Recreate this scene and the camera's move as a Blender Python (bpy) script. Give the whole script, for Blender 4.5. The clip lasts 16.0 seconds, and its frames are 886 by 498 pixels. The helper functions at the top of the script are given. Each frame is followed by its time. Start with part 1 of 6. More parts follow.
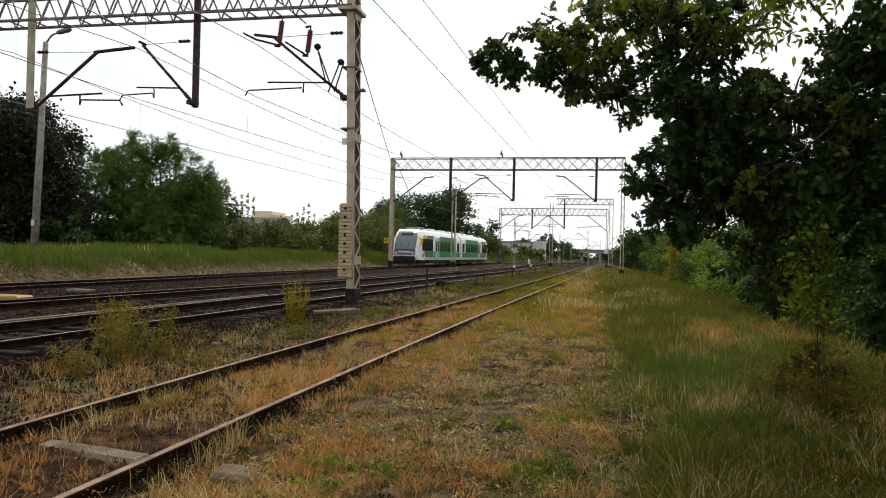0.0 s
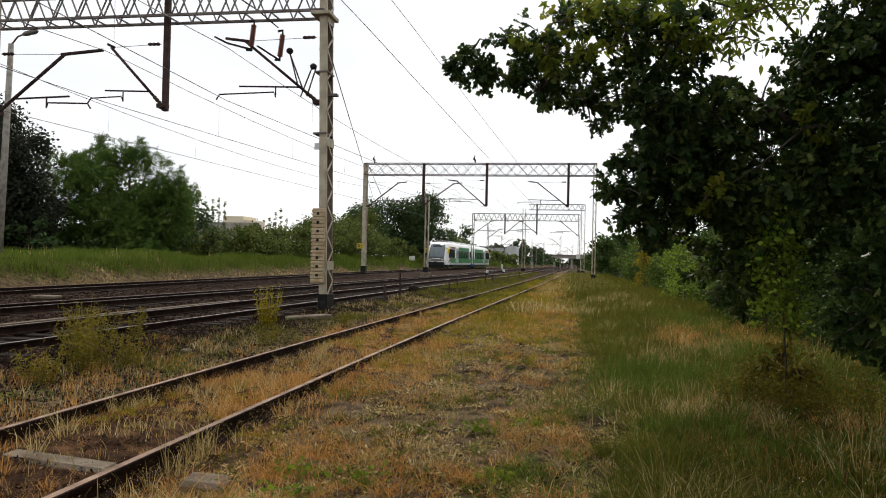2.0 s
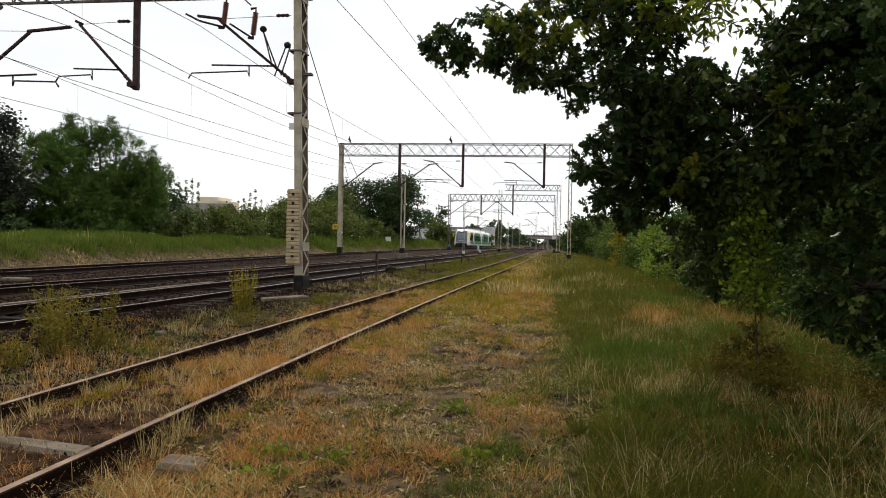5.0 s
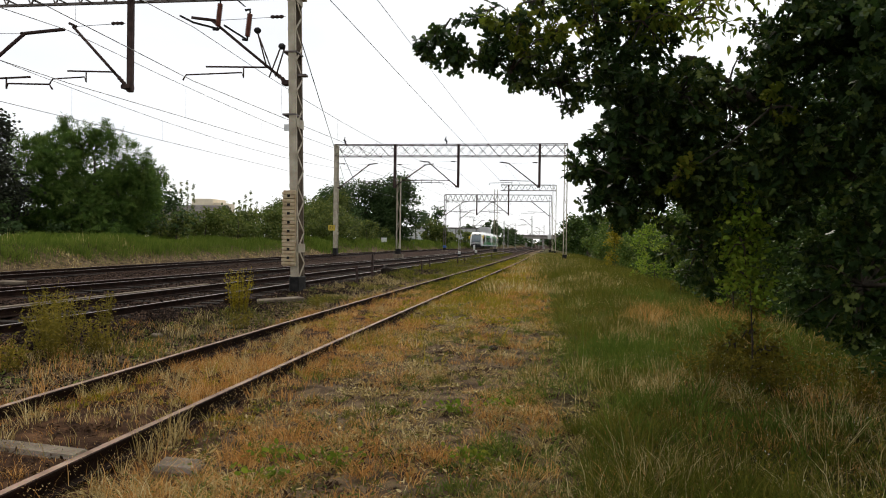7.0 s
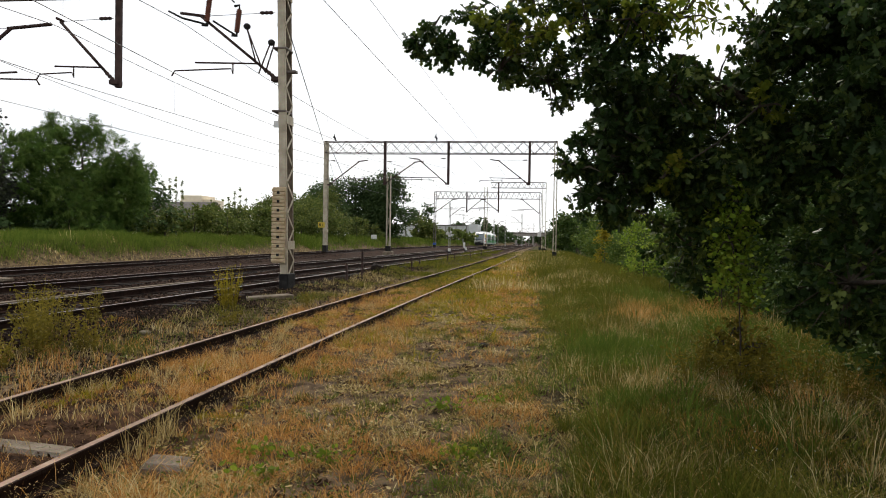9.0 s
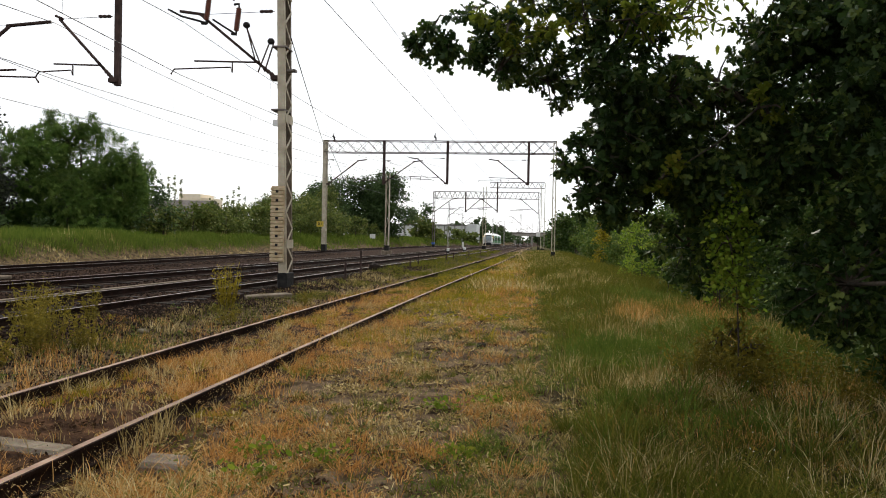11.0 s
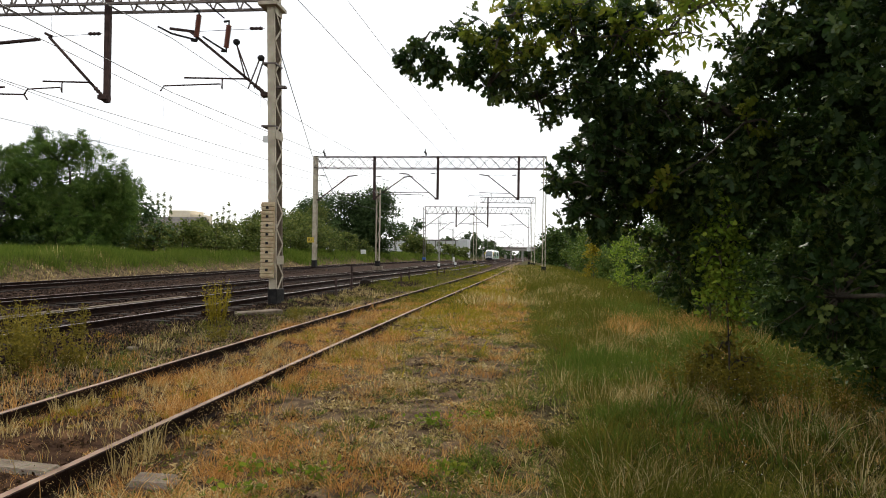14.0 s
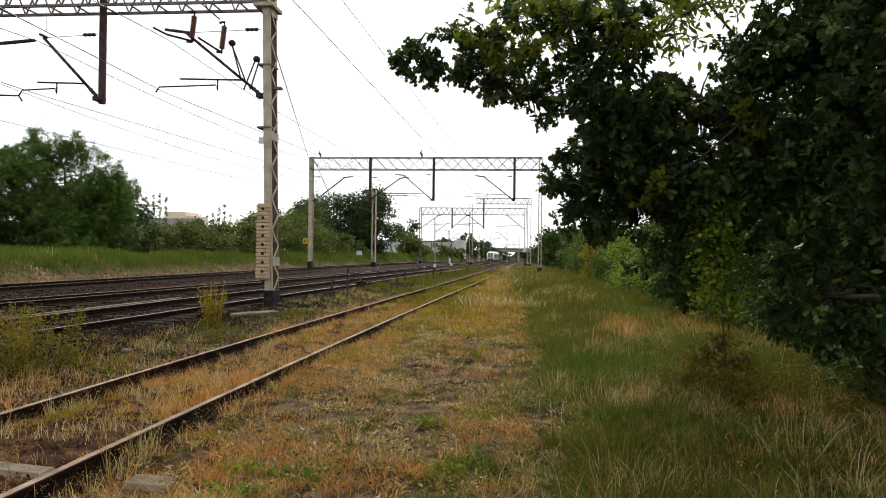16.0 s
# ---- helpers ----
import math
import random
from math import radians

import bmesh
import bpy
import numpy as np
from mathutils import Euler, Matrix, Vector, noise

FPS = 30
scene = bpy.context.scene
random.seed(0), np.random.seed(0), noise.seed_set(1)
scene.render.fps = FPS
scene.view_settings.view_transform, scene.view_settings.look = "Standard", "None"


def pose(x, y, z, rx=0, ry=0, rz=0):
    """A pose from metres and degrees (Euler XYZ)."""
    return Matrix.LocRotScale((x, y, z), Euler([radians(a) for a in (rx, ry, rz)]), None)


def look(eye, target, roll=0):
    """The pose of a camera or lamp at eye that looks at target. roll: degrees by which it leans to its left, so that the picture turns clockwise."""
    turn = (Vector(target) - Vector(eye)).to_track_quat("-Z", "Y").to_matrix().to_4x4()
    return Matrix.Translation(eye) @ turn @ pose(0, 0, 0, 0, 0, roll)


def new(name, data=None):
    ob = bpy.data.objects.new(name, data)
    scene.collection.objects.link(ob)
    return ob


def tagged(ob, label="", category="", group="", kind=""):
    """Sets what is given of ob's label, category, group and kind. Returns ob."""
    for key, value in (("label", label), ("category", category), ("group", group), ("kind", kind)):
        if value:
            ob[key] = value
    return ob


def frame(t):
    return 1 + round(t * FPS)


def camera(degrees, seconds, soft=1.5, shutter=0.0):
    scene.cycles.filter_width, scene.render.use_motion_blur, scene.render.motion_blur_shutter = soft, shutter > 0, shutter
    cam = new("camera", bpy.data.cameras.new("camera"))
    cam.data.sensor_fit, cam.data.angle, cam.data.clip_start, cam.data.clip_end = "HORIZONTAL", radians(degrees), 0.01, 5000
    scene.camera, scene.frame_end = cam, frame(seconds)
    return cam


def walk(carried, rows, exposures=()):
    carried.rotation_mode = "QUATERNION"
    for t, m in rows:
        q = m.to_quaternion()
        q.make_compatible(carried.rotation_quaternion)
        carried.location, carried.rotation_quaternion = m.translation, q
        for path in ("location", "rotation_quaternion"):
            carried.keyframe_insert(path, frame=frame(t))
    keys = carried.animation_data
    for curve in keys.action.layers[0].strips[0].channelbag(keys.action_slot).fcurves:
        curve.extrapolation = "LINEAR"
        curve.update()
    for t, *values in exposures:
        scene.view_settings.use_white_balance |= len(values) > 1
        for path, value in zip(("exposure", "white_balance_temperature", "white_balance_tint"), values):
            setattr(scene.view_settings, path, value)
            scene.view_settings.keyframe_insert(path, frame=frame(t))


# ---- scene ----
cam = camera(61.5, 16.0, soft=1.0, shutter=0.3)
PATH = [
    (0.0, pose(0, 0, 1.56, 90.36, -1.36, 11.65)),
    (0.5, pose(0, 0, 1.56, 90.85, -1.34, 10.47)),
    (1.0, pose(0, 0, 1.56, 90.87, -1.33, 9.95)),
    (1.5, pose(0, 0, 1.56, 90.85, -1.44, 9.55)),
    (2.0, pose(0, 0, 1.56, 90.81, -1.31, 9.58)),
    (2.5, pose(0, 0, 1.56, 90.60, -1.26, 9.08)),
    (3.0, pose(0, 0, 1.56, 90.29, -1.14, 8.21)),
    (3.5, pose(0, 0, 1.56, 89.89, -1.26, 7.84)),
    (4.0, pose(0, 0, 1.56, 89.55, -1.33, 7.92)),
    (6.5, pose(0, 0, 1.56, 89.34, -0.87, 7.43)),
    (7.0, pose(0, 0, 1.56, 89.41, -0.81, 7.44)),
    (7.5, pose(0, 0, 1.56, 89.29, -0.79, 7.21)),
    (8.0, pose(0, 0, 1.56, 89.08, -0.82, 7.08)),
    (8.5, pose(0, 0, 1.56, 89.05, -0.59, 7.09)),
    (9.0, pose(0, 0, 1.56, 89.21, -0.90, 6.67)),
    (11.5, pose(0, 0, 1.56, 89.17, -1.20, 6.55)),
    (12.0, pose(0, 0, 1.56, 89.10, -1.20, 6.48)),
    (12.5, pose(0, 0, 1.56, 89.15, -1.04, 6.50)),
    (13.0, pose(0, 0, 1.56, 89.68, -0.92, 6.25)),
    (13.5, pose(0, 0, 1.56, 90.07, -0.74, 6.08)),
    (14.0, pose(0, 0, 1.56, 90.36, -0.81, 5.86)),
    (14.5, pose(0, 0, 1.56, 90.57, -0.86, 5.86)),
    (15.0, pose(0, 0, 1.56, 90.49, -0.85, 5.96)),
    (15.5, pose(0, 0, 1.56, 90.23, -0.75, 5.75)),
    (16.0, pose(0, 0, 1.56, 90.45, -0.75, 5.55)),
]
walk(cam, PATH, exposures=[(0.0, -0.02), (2.0, -0.03), (4.0, -0.04), (7.0, -0.02), (9.0, 0.13), (11.5, 0.19), (13.0, 0.22), (14.5, 0.27), (16.0, 0.24)])

# ---- light: a bright overcast sky with a wide weak sun ----
SUN_ELEV, SUN_AZ = radians(43), radians(-5)
world = bpy.data.worlds.new("overcast_sky")
scene.world = world
world.use_nodes = True
wn, wl = world.node_tree.nodes, world.node_tree.links
wn.clear()
w_out = wn.new("ShaderNodeOutputWorld")
w_bg = wn.new("ShaderNodeBackground")
w_sky = wn.new("ShaderNodeTexSky")
w_sky.sky_type = 'NISHITA'
w_sky.sun_disc = False
w_sky.sun_elevation, w_sky.sun_rotation = SUN_ELEV, SUN_AZ
w_coord = wn.new("ShaderNodeTexCoord")
w_map = wn.new("ShaderNodeMapping")
w_map.inputs["Scale"].default_value = (1.0, 1.0, 3.0)
w_noise = wn.new("ShaderNodeTexNoise")
w_noise.inputs["Scale"].default_value = 2.2
w_noise.inputs["Detail"].default_value = 6
w_ramp = wn.new("ShaderNodeValToRGB")
w_ramp.color_ramp.elements[0].position, w_ramp.color_ramp.elements[0].color = 0.3, (8.7, 8.9, 9.3, 1)
w_ramp.color_ramp.elements[1].position, w_ramp.color_ramp.elements[1].color = 0.62, (10.2, 10.2, 10.2, 1)
w_mix = wn.new("ShaderNodeMixRGB")
w_mix.inputs[0].default_value = 0.92
w_bg.inputs["Strength"].default_value = 0.112
wl.new(w_coord.outputs["Generated"], w_map.inputs["Vector"])
wl.new(w_map.outputs["Vector"], w_noise.inputs["Vector"])
wl.new(w_noise.outputs["Fac"], w_ramp.inputs["Fac"])
wl.new(w_sky.outputs["Color"], w_mix.inputs[1])
wl.new(w_ramp.outputs["Color"], w_mix.inputs[2])
wl.new(w_mix.outputs["Color"], w_bg.inputs["Color"])
wl.new(w_bg.outputs["Background"], w_out.inputs["Surface"])

sun_data = bpy.data.lights.new("sun", 'SUN')
sun_data.energy, sun_data.angle, sun_data.color = 3.0, radians(20), (1.0, 0.93, 0.82)
sun_ob = new("sun", sun_data)
sun_ob.matrix_world = look((-4, 57, 42), (0, 12, 0))

# ---- materials ----


def material(name, c1, c2, scale=6.0, rough=0.8, metal=0.0, bump=0.3, fine=60.0, c3=None, spec=0.1):
    """Two scales of noise between two colours, a third for stains, and fine relief."""
    m = bpy.data.materials.new(name)
    m.use_nodes = True
    n, l = m.node_tree.nodes, m.node_tree.links
    b = n["Principled BSDF"]
    b.inputs["Roughness"].default_value, b.inputs["Metallic"].default_value = rough, metal
    b.inputs["Specular IOR Level"].default_value = spec
    co = n.new("ShaderNodeTexCoord")
    big, small = n.new("ShaderNodeTexNoise"), n.new("ShaderNodeTexNoise")
    big.inputs["Scale"].default_value, big.inputs["Detail"].default_value = scale, 8
    small.inputs["Scale"].default_value, small.inputs["Detail"].default_value = fine, 4
    ramp = n.new("ShaderNodeValToRGB")
    ramp.color_ramp.elements[0].position, ramp.color_ramp.elements[0].color = 0.35, (*c1, 1)
    ramp.color_ramp.elements[1].position, ramp.color_ramp.elements[1].color = 0.65, (*c2, 1)
    if c3:
        e = ramp.color_ramp.elements.new(0.78)
        e.color = (*c3, 1)
    mix = n.new("ShaderNodeMixRGB")
    mix.blend_type, mix.inputs[0].default_value = 'OVERLAY', 0.35
    bp = n.new("ShaderNodeBump")
    bp.inputs["Strength"].default_value, bp.inputs["Distance"].default_value = bump, 0.02
    l.new(co.outputs["Object"], big.inputs["Vector"])
    l.new(co.outputs["Object"], small.inputs["Vector"])
    l.new(big.outputs["Fac"], ramp.inputs["Fac"])
    l.new(ramp.outputs["Color"], mix.inputs[1])
    l.new(small.outputs["Color"], mix.inputs[2])
    l.new(mix.outputs["Color"], b.inputs["Base Color"])
    l.new(small.outputs["Fac"], bp.inputs["Height"])
    l.new(bp.outputs["Normal"], b.inputs["Normal"])
    return m


def foliage(name, c1, c2, c3, through_light=0.35, rough=0.55, spec=0.04):
    """Leaves: colour by piece, part of the light passes through."""
    m = bpy.data.materials.new(name)
    m.use_nodes = True
    n, l = m.node_tree.nodes, m.node_tree.links
    b = n["Principled BSDF"]
    out = n["Material Output"]
    b.inputs["Roughness"].default_value = rough
    b.inputs["Specular IOR Level"].default_value = spec
    geo = n.new("ShaderNodeNewGeometry")
    ramp = n.new("ShaderNodeValToRGB")
    ramp.color_ramp.elements[0].position, ramp.color_ramp.elements[0].color = 0.0, (*c1, 1)
    ramp.color_ramp.elements[1].position, ramp.color_ramp.elements[1].color = 1.0, (*c3, 1)
    e = ramp.color_ramp.elements.new(0.6)
    e.color = (*c2, 1)
    co = n.new("ShaderNodeTexCoord")
    noise_n = n.new("ShaderNodeTexNoise")
    noise_n.inputs["Scale"].default_value, noise_n.inputs["Detail"].default_value = 0.9, 3
    add = n.new("ShaderNodeMath")
    add.operation = 'MULTIPLY_ADD'
    add.inputs[1].default_value, add.inputs[2].default_value = 0.55, 0.0
    add2 = n.new("ShaderNodeMath")
    add2.operation = 'MULTIPLY_ADD'
    add2.inputs[1].default_value = 0.6
    l.new(co.outputs["Object"], noise_n.inputs["Vector"])
    l.new(geo.outputs["Random Per Island"], add.inputs[0])
    l.new(noise_n.outputs["Fac"], add2.inputs[0])
    l.new(add.outputs[0], add2.inputs[2])
    l.new(add2.outputs[0], ramp.inputs["Fac"])
    l.new(ramp.outputs["Color"], b.inputs["Base Color"])
    tr = n.new("ShaderNodeBsdfTranslucent")
    l.new(ramp.outputs["Color"], tr.inputs["Color"])
    ms = n.new("ShaderNodeMixShader")
    ms.inputs[0].default_value = through_light
    l.new(b.outputs[0], ms.inputs[1])
    l.new(tr.outputs[0], ms.inputs[2])
    l.new(ms.outputs[0], out.inputs["Surface"])
    return m


def plain(name, c, rough=0.5, metal=0.0, bump=0.0):
    return material(name, tuple(0.85 * v for v in c), c, 4.0, rough, metal, bump, 40.0, None, 0.4)


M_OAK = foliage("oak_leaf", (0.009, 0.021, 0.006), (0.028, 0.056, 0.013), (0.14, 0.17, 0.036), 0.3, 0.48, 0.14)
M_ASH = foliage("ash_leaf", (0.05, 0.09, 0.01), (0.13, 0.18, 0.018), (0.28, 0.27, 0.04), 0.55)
# lighter copy of the oak leaf, with the light through it put in
M_OAKSUNLIT = foliage("sunlit_oak_leaf", (0.045, 0.075, 0.008), (0.11, 0.14, 0.016), (0.26, 0.24, 0.035), 0.55)
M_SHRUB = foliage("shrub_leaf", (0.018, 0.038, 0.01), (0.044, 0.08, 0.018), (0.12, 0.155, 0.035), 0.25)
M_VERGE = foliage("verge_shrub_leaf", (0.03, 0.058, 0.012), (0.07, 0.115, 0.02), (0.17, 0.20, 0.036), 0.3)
M_BRIGHT = foliage("bright_leaf", (0.09, 0.16, 0.016), (0.17, 0.25, 0.026), (0.3, 0.32, 0.045), 0.4)
M_LEFT = foliage("robinia_leaf", (0.025, 0.055, 0.011), (0.07, 0.125, 0.024), (0.19, 0.25, 0.06), 0.35)
M_COPPER = foliage("copper_leaf", (0.014, 0.016, 0.012), (0.028, 0.032, 0.022), (0.055, 0.066, 0.034), 0.2)
M_HEDGE = foliage("hedge_leaf", (0.034, 0.055, 0.013), (0.088, 0.118, 0.027), (0.21, 0.215, 0.055), 0.3)
M_DARKTREE = foliage("dark_tree_leaf", (0.022, 0.044, 0.018), (0.055, 0.09, 0.032), (0.11, 0.155, 0.055), 0.25)
M_GRASS = foliage("green_grass", (0.038, 0.05, 0.006), (0.095, 0.105, 0.013), (0.25, 0.2, 0.04), 0.3, 0.7)
M_BANK = foliage("bank_grass", (0.04, 0.072, 0.010), (0.09, 0.135, 0.018), (0.20, 0.215, 0.048), 0.35, 0.7)
M_DRY = foliage("dry_grass", (0.12, 0.05, 0.012), (0.46, 0.225, 0.06), (0.82, 0.56, 0.24), 0.3, 0.8)
M_STRAW = foliage("straw_grass", (0.07, 0.046, 0.016), (0.36, 0.265, 0.10), (0.82, 0.70, 0.40), 0.3, 0.8)
M_DEAD = foliage("dead_leaf", (0.016, 0.010, 0.006), (0.045, 0.026, 0.014), (0.12, 0.075, 0.04), 0.1, 0.9)
M_GOLD = foliage("goldenrod_leaf", (0.11, 0.1, 0.01), (0.24, 0.2, 0.014), (0.42, 0.31, 0.03), 0.35)
M_OLIVE = foliage("olive_weed_leaf", (0.06, 0.055, 0.008), (0.15, 0.125, 0.018), (0.30, 0.22, 0.035), 0.4)
M_RAILRUST = material("dull_rusty_rail_head", (0.13, 0.08, 0.055), (0.29, 0.20, 0.145), 5, 0.7, 0.0, 0.2)
M_CREAM = material("stained_cream_paint", (0.36, 0.27, 0.16), (0.50, 0.41, 0.27), 5, 0.8, 0, 0.4, 50, (0.20, 0.11, 0.05))
M_OLDCONC = material("old_dirty_concrete", (0.10, 0.077, 0.054), (0.20, 0.162, 0.122), 7, 0.95, 0, 0.8, 60, (0.07, 0.06, 0.035))
M_FARSTEEL = material("pale_galvanised_steel", (0.24, 0.23, 0.22), (0.36, 0.35, 0.33), 3, 0.7, 0.1, 0.2, 40)
M_BARK = material("bark", (0.035, 0.028, 0.022), (0.08, 0.065, 0.05), 9, 0.9, bump=0.9, fine=40)
M_RAILTOP = material("worn_rail_head", (0.15, 0.125, 0.115), (0.25, 0.22, 0.20), 3, 0.5, 0.3, 0.1)
M_RUST = material("rusty_rail", (0.009, 0.0045, 0.003), (0.026, 0.0125, 0.008), 5, 0.9, 0.0, 0.5, 80)
M_WOOD = material("tarred_sleeper", (0.008, 0.006, 0.005), (0.024, 0.017, 0.012), 4, 0.85, 0, 0.7, 35)
M_CONC = material("weathered_concrete", (0.20, 0.18, 0.155), (0.34, 0.32, 0.28), 5, 0.9, 0, 0.6, 50, (0.16, 0.14, 0.11))
M_PALE = material("pale_mast_paint", (0.32, 0.28, 0.21), (0.48, 0.43, 0.33), 3, 0.75, 0, 0.3, 60, (0.22, 0.13, 0.07))
# mast paint with the shade between the channels put into its brown tone
M_MASTSHADE = material("shaded_inner_mast_paint", (0.11, 0.088, 0.066), (0.20, 0.165, 0.125), 3, 0.85, 0, 0.3, 60, (0.08, 0.05, 0.03))
M_STEEL = material("grey_steel", (0.10, 0.085, 0.075), (0.19, 0.165, 0.15), 4, 0.65, 0.3, 0.3, 50, (0.12, 0.07, 0.045))
M_DARKSTEEL = material("brown_rusty_steel", (0.035, 0.024, 0.022), (0.075, 0.048, 0.042), 5, 0.75, 0.2, 0.3, 60)
M_BLACK = material("black_tar_paint", (0.010, 0.010, 0.010), (0.028, 0.026, 0.024), 6, 0.7)
M_WIRE = plain("wire_metal", (0.06, 0.06, 0.065), 0.5, 0.4)
M_BROWNINS = material("brown_porcelain", (0.10, 0.035, 0.022), (0.17, 0.06, 0.04), 8, 0.35)


def ground_material():
    """Earth, gravel and thatch: bands run along the tracks, broken by noise."""
    m = bpy.data.materials.new("trackside_ground")
    m.use_nodes = True
    n, l = m.node_tree.nodes, m.node_tree.links
    b = n["Principled BSDF"]
    b.inputs["Roughness"].default_value = 0.95
    b.inputs["Specular IOR Level"].default_value = 0.03
    co = n.new("ShaderNodeTexCoord")
    att = n.new("ShaderNodeAttribute")
    att.attribute_name = "soil"
    big, mid, fine = (n.new("ShaderNodeTexNoise") for _ in range(3))
    for node, s in ((big, 0.7), (mid, 4.5), (fine, 45.0)):
        node.inputs["Scale"].default_value, node.inputs["Detail"].default_value = s, 7
        l.new(co.outputs["Object"], node.inputs["Vector"])

    def ramp(stops, source):
        r = n.new("ShaderNodeValToRGB")
        r.color_ramp.elements[0].position, r.color_ramp.elements[0].color = stops[0][0], (*stops[0][1], 1)
        r.color_ramp.elements[1].position, r.color_ramp.elements[1].color = stops[-1][0], (*stops[-1][1], 1)
        for p, c in stops[1:-1]:
            r.color_ramp.elements.new(p).color = (*c, 1)
        l.new(source, r.inputs["Fac"])
        return r.outputs["Color"]

    def mix(fac, a, c):
        x = n.new("ShaderNodeMixRGB")
        l.new(fac, x.inputs[0])
        l.new(a, x.inputs[1])
        l.new(c, x.inputs[2])
        return x.outputs["Color"]
    path = ramp([(0.34, (0.026, 0.017, 0.010)), (0.47, (0.075, 0.05, 0.03)), (0.58, (0.15, 0.105, 0.062)), (0.70, (0.06, 0.046, 0.018))], mid.outputs["Fac"])
    meadow = ramp([(0.32, (0.020, 0.022, 0.006)), (0.55, (0.048, 0.044, 0.012)), (0.72, (0.10, 0.07, 0.025))], mid.outputs["Fac"])
    stone = ramp([(0.30, (0.006, 0.004, 0.003)), (0.52, (0.024, 0.0125, 0.008)), (0.72, (0.066, 0.038, 0.025))], fine.outputs["Fac"])
    sep = n.new("ShaderNodeSeparateColor")
    l.new(att.outputs["Color"], sep.inputs[0])

    def wobble(ch):
        a = n.new("ShaderNodeMath")
        a.operation = 'MULTIPLY_ADD'
        a.inputs[1].default_value, a.inputs[2].default_value = 0.8, -0.4
        l.new(big.outputs["Fac"], a.inputs[0])
        c = n.new("ShaderNodeMath")
        c.use_clamp = True
        l.new(a.outputs[0], c.inputs[0])
        l.new(sep.outputs[ch], c.inputs[1])
        return c.outputs[0]
    col = mix(wobble(1), path, meadow)
    bed = ramp([(0.34, (0.016, 0.008, 0.005)), (0.52, (0.05, 0.026, 0.014)), (0.70, (0.13, 0.068, 0.034))], mid.outputs["Fac"])
    col = mix(wobble(2), col, bed)
    col = mix(sep.outputs[0], col, stone)
    l.new(col, b.inputs["Base Color"])
    bp = n.new("ShaderNodeBump")
    bp.inputs["Strength"].default_value, bp.inputs["Distance"].default_value = 0.8, 0.04
    l.new(fine.outputs["Fac"], bp.inputs["Height"])
    l.new(bp.outputs["Normal"], b.inputs["Normal"])
    return m


M_GROUND = ground_material()

# ---- shapes ----


def part(name, bm, mat, parent=None, label=""):
    me = bpy.data.meshes.new(name)
    bm.to_mesh(me)
    bm.free()
    if mat:
        me.materials.append(mat)
    ob = new(name, me)
    ob.parent = parent
    if label:
        tagged(ob, label)
    return ob


def arrays(name, verts, faces, mat, parent=None, label="", smooth=False):
    me = bpy.data.meshes.new(name)
    me.from_pydata(verts, [], faces)
    me.materials.append(mat)
    if smooth:
        me.polygons.foreach_set("use_smooth", [True] * len(me.polygons))
    ob = new(name, me)
    ob.parent = parent
    if label:
        tagged(ob, label)
    return ob


def box(bm, x0, x1, y0, y1, z0, z1, bevel=0.0):
    r = bmesh.ops.create_cube(bm, size=1)
    for v in r["verts"]:
        v.co = Vector((x0 + (v.co.x + 0.5) * (x1 - x0), y0 + (v.co.y + 0.5) * (y1 - y0), z0 + (v.co.z + 0.5) * (z1 - z0)))
    if bevel:
        es = list({e for v in r["verts"] for e in v.link_edges})
        bmesh.ops.bevel(bm, geom=es, offset=bevel, segments=1, affect='EDGES')


def box_part(name, dims, mat, parent=None, label="", bevel=0.0):
    bm = bmesh.new()
    box(bm, *dims, bevel)
    return part(name, bm, mat, parent, label)


def empty(name, label, category, group="", at=(0, 0, 0)):
    ob = new(name)
    ob.location = at
    return tagged(ob, label, category, group)


def frame_of(a, b):
    d = Vector(b) - Vector(a)
    q = d.to_track_quat('Z', 'Y').to_matrix()
    return q @ Vector((1, 0, 0)), q @ Vector((0, 1, 0))


def bar(name, a, b, w, h, mat, parent=None, label=""):
    """A straight bar of section w x h from a to b."""
    u, v = frame_of(a, b)
    a, b = Vector(a), Vector(b)
    vs = [p + u * sx * w / 2 + v * sy * h / 2 for p in (a, b) for sx, sy in ((-1, -1), (1, -1), (1, 1), (-1, 1))]
    fs = [(0, 3, 2, 1), (4, 5, 6, 7), (0, 1, 5, 4), (1, 2, 6, 5), (2, 3, 7, 6), (3, 0, 4, 7)]
    return arrays(name, [tuple(p) for p in vs], fs, mat, parent, label)


def tube_data(points, radii, sides=6):
    """A tube along points, as vertex and face lists."""
    vs, fs = [], []
    pts = [Vector(p) for p in points]
    for i, p in enumerate(pts):
        d = pts[min(i + 1, len(pts) - 1)] - pts[max(i - 1, 0)]
        q = d.to_track_quat('Z', 'Y').to_matrix()
        for k in range(sides):
            a = 2 * math.pi * k / sides
            vs.append(tuple(p + q @ Vector((math.cos(a) * radii[i], math.sin(a) * radii[i], 0))))
    for i in range(len(pts) - 1):
        for k in range(sides):
            k2 = (k + 1) % sides
            fs.append((i * sides + k, i * sides + k2, (i + 1) * sides + k2, (i + 1) * sides + k))
    fs.append(tuple(range(sides))[::-1])
    fs.append(tuple((len(pts) - 1) * sides + k for k in range(sides)))
    return vs, fs


def tube(name, points, radius, mat, parent=None, label="", sides=6):
    radii = radius if isinstance(radius, (list, tuple)) else [radius] * len(points)
    vs, fs = tube_data(points, radii, sides)
    return arrays(name, vs, fs, mat, parent, label, True)


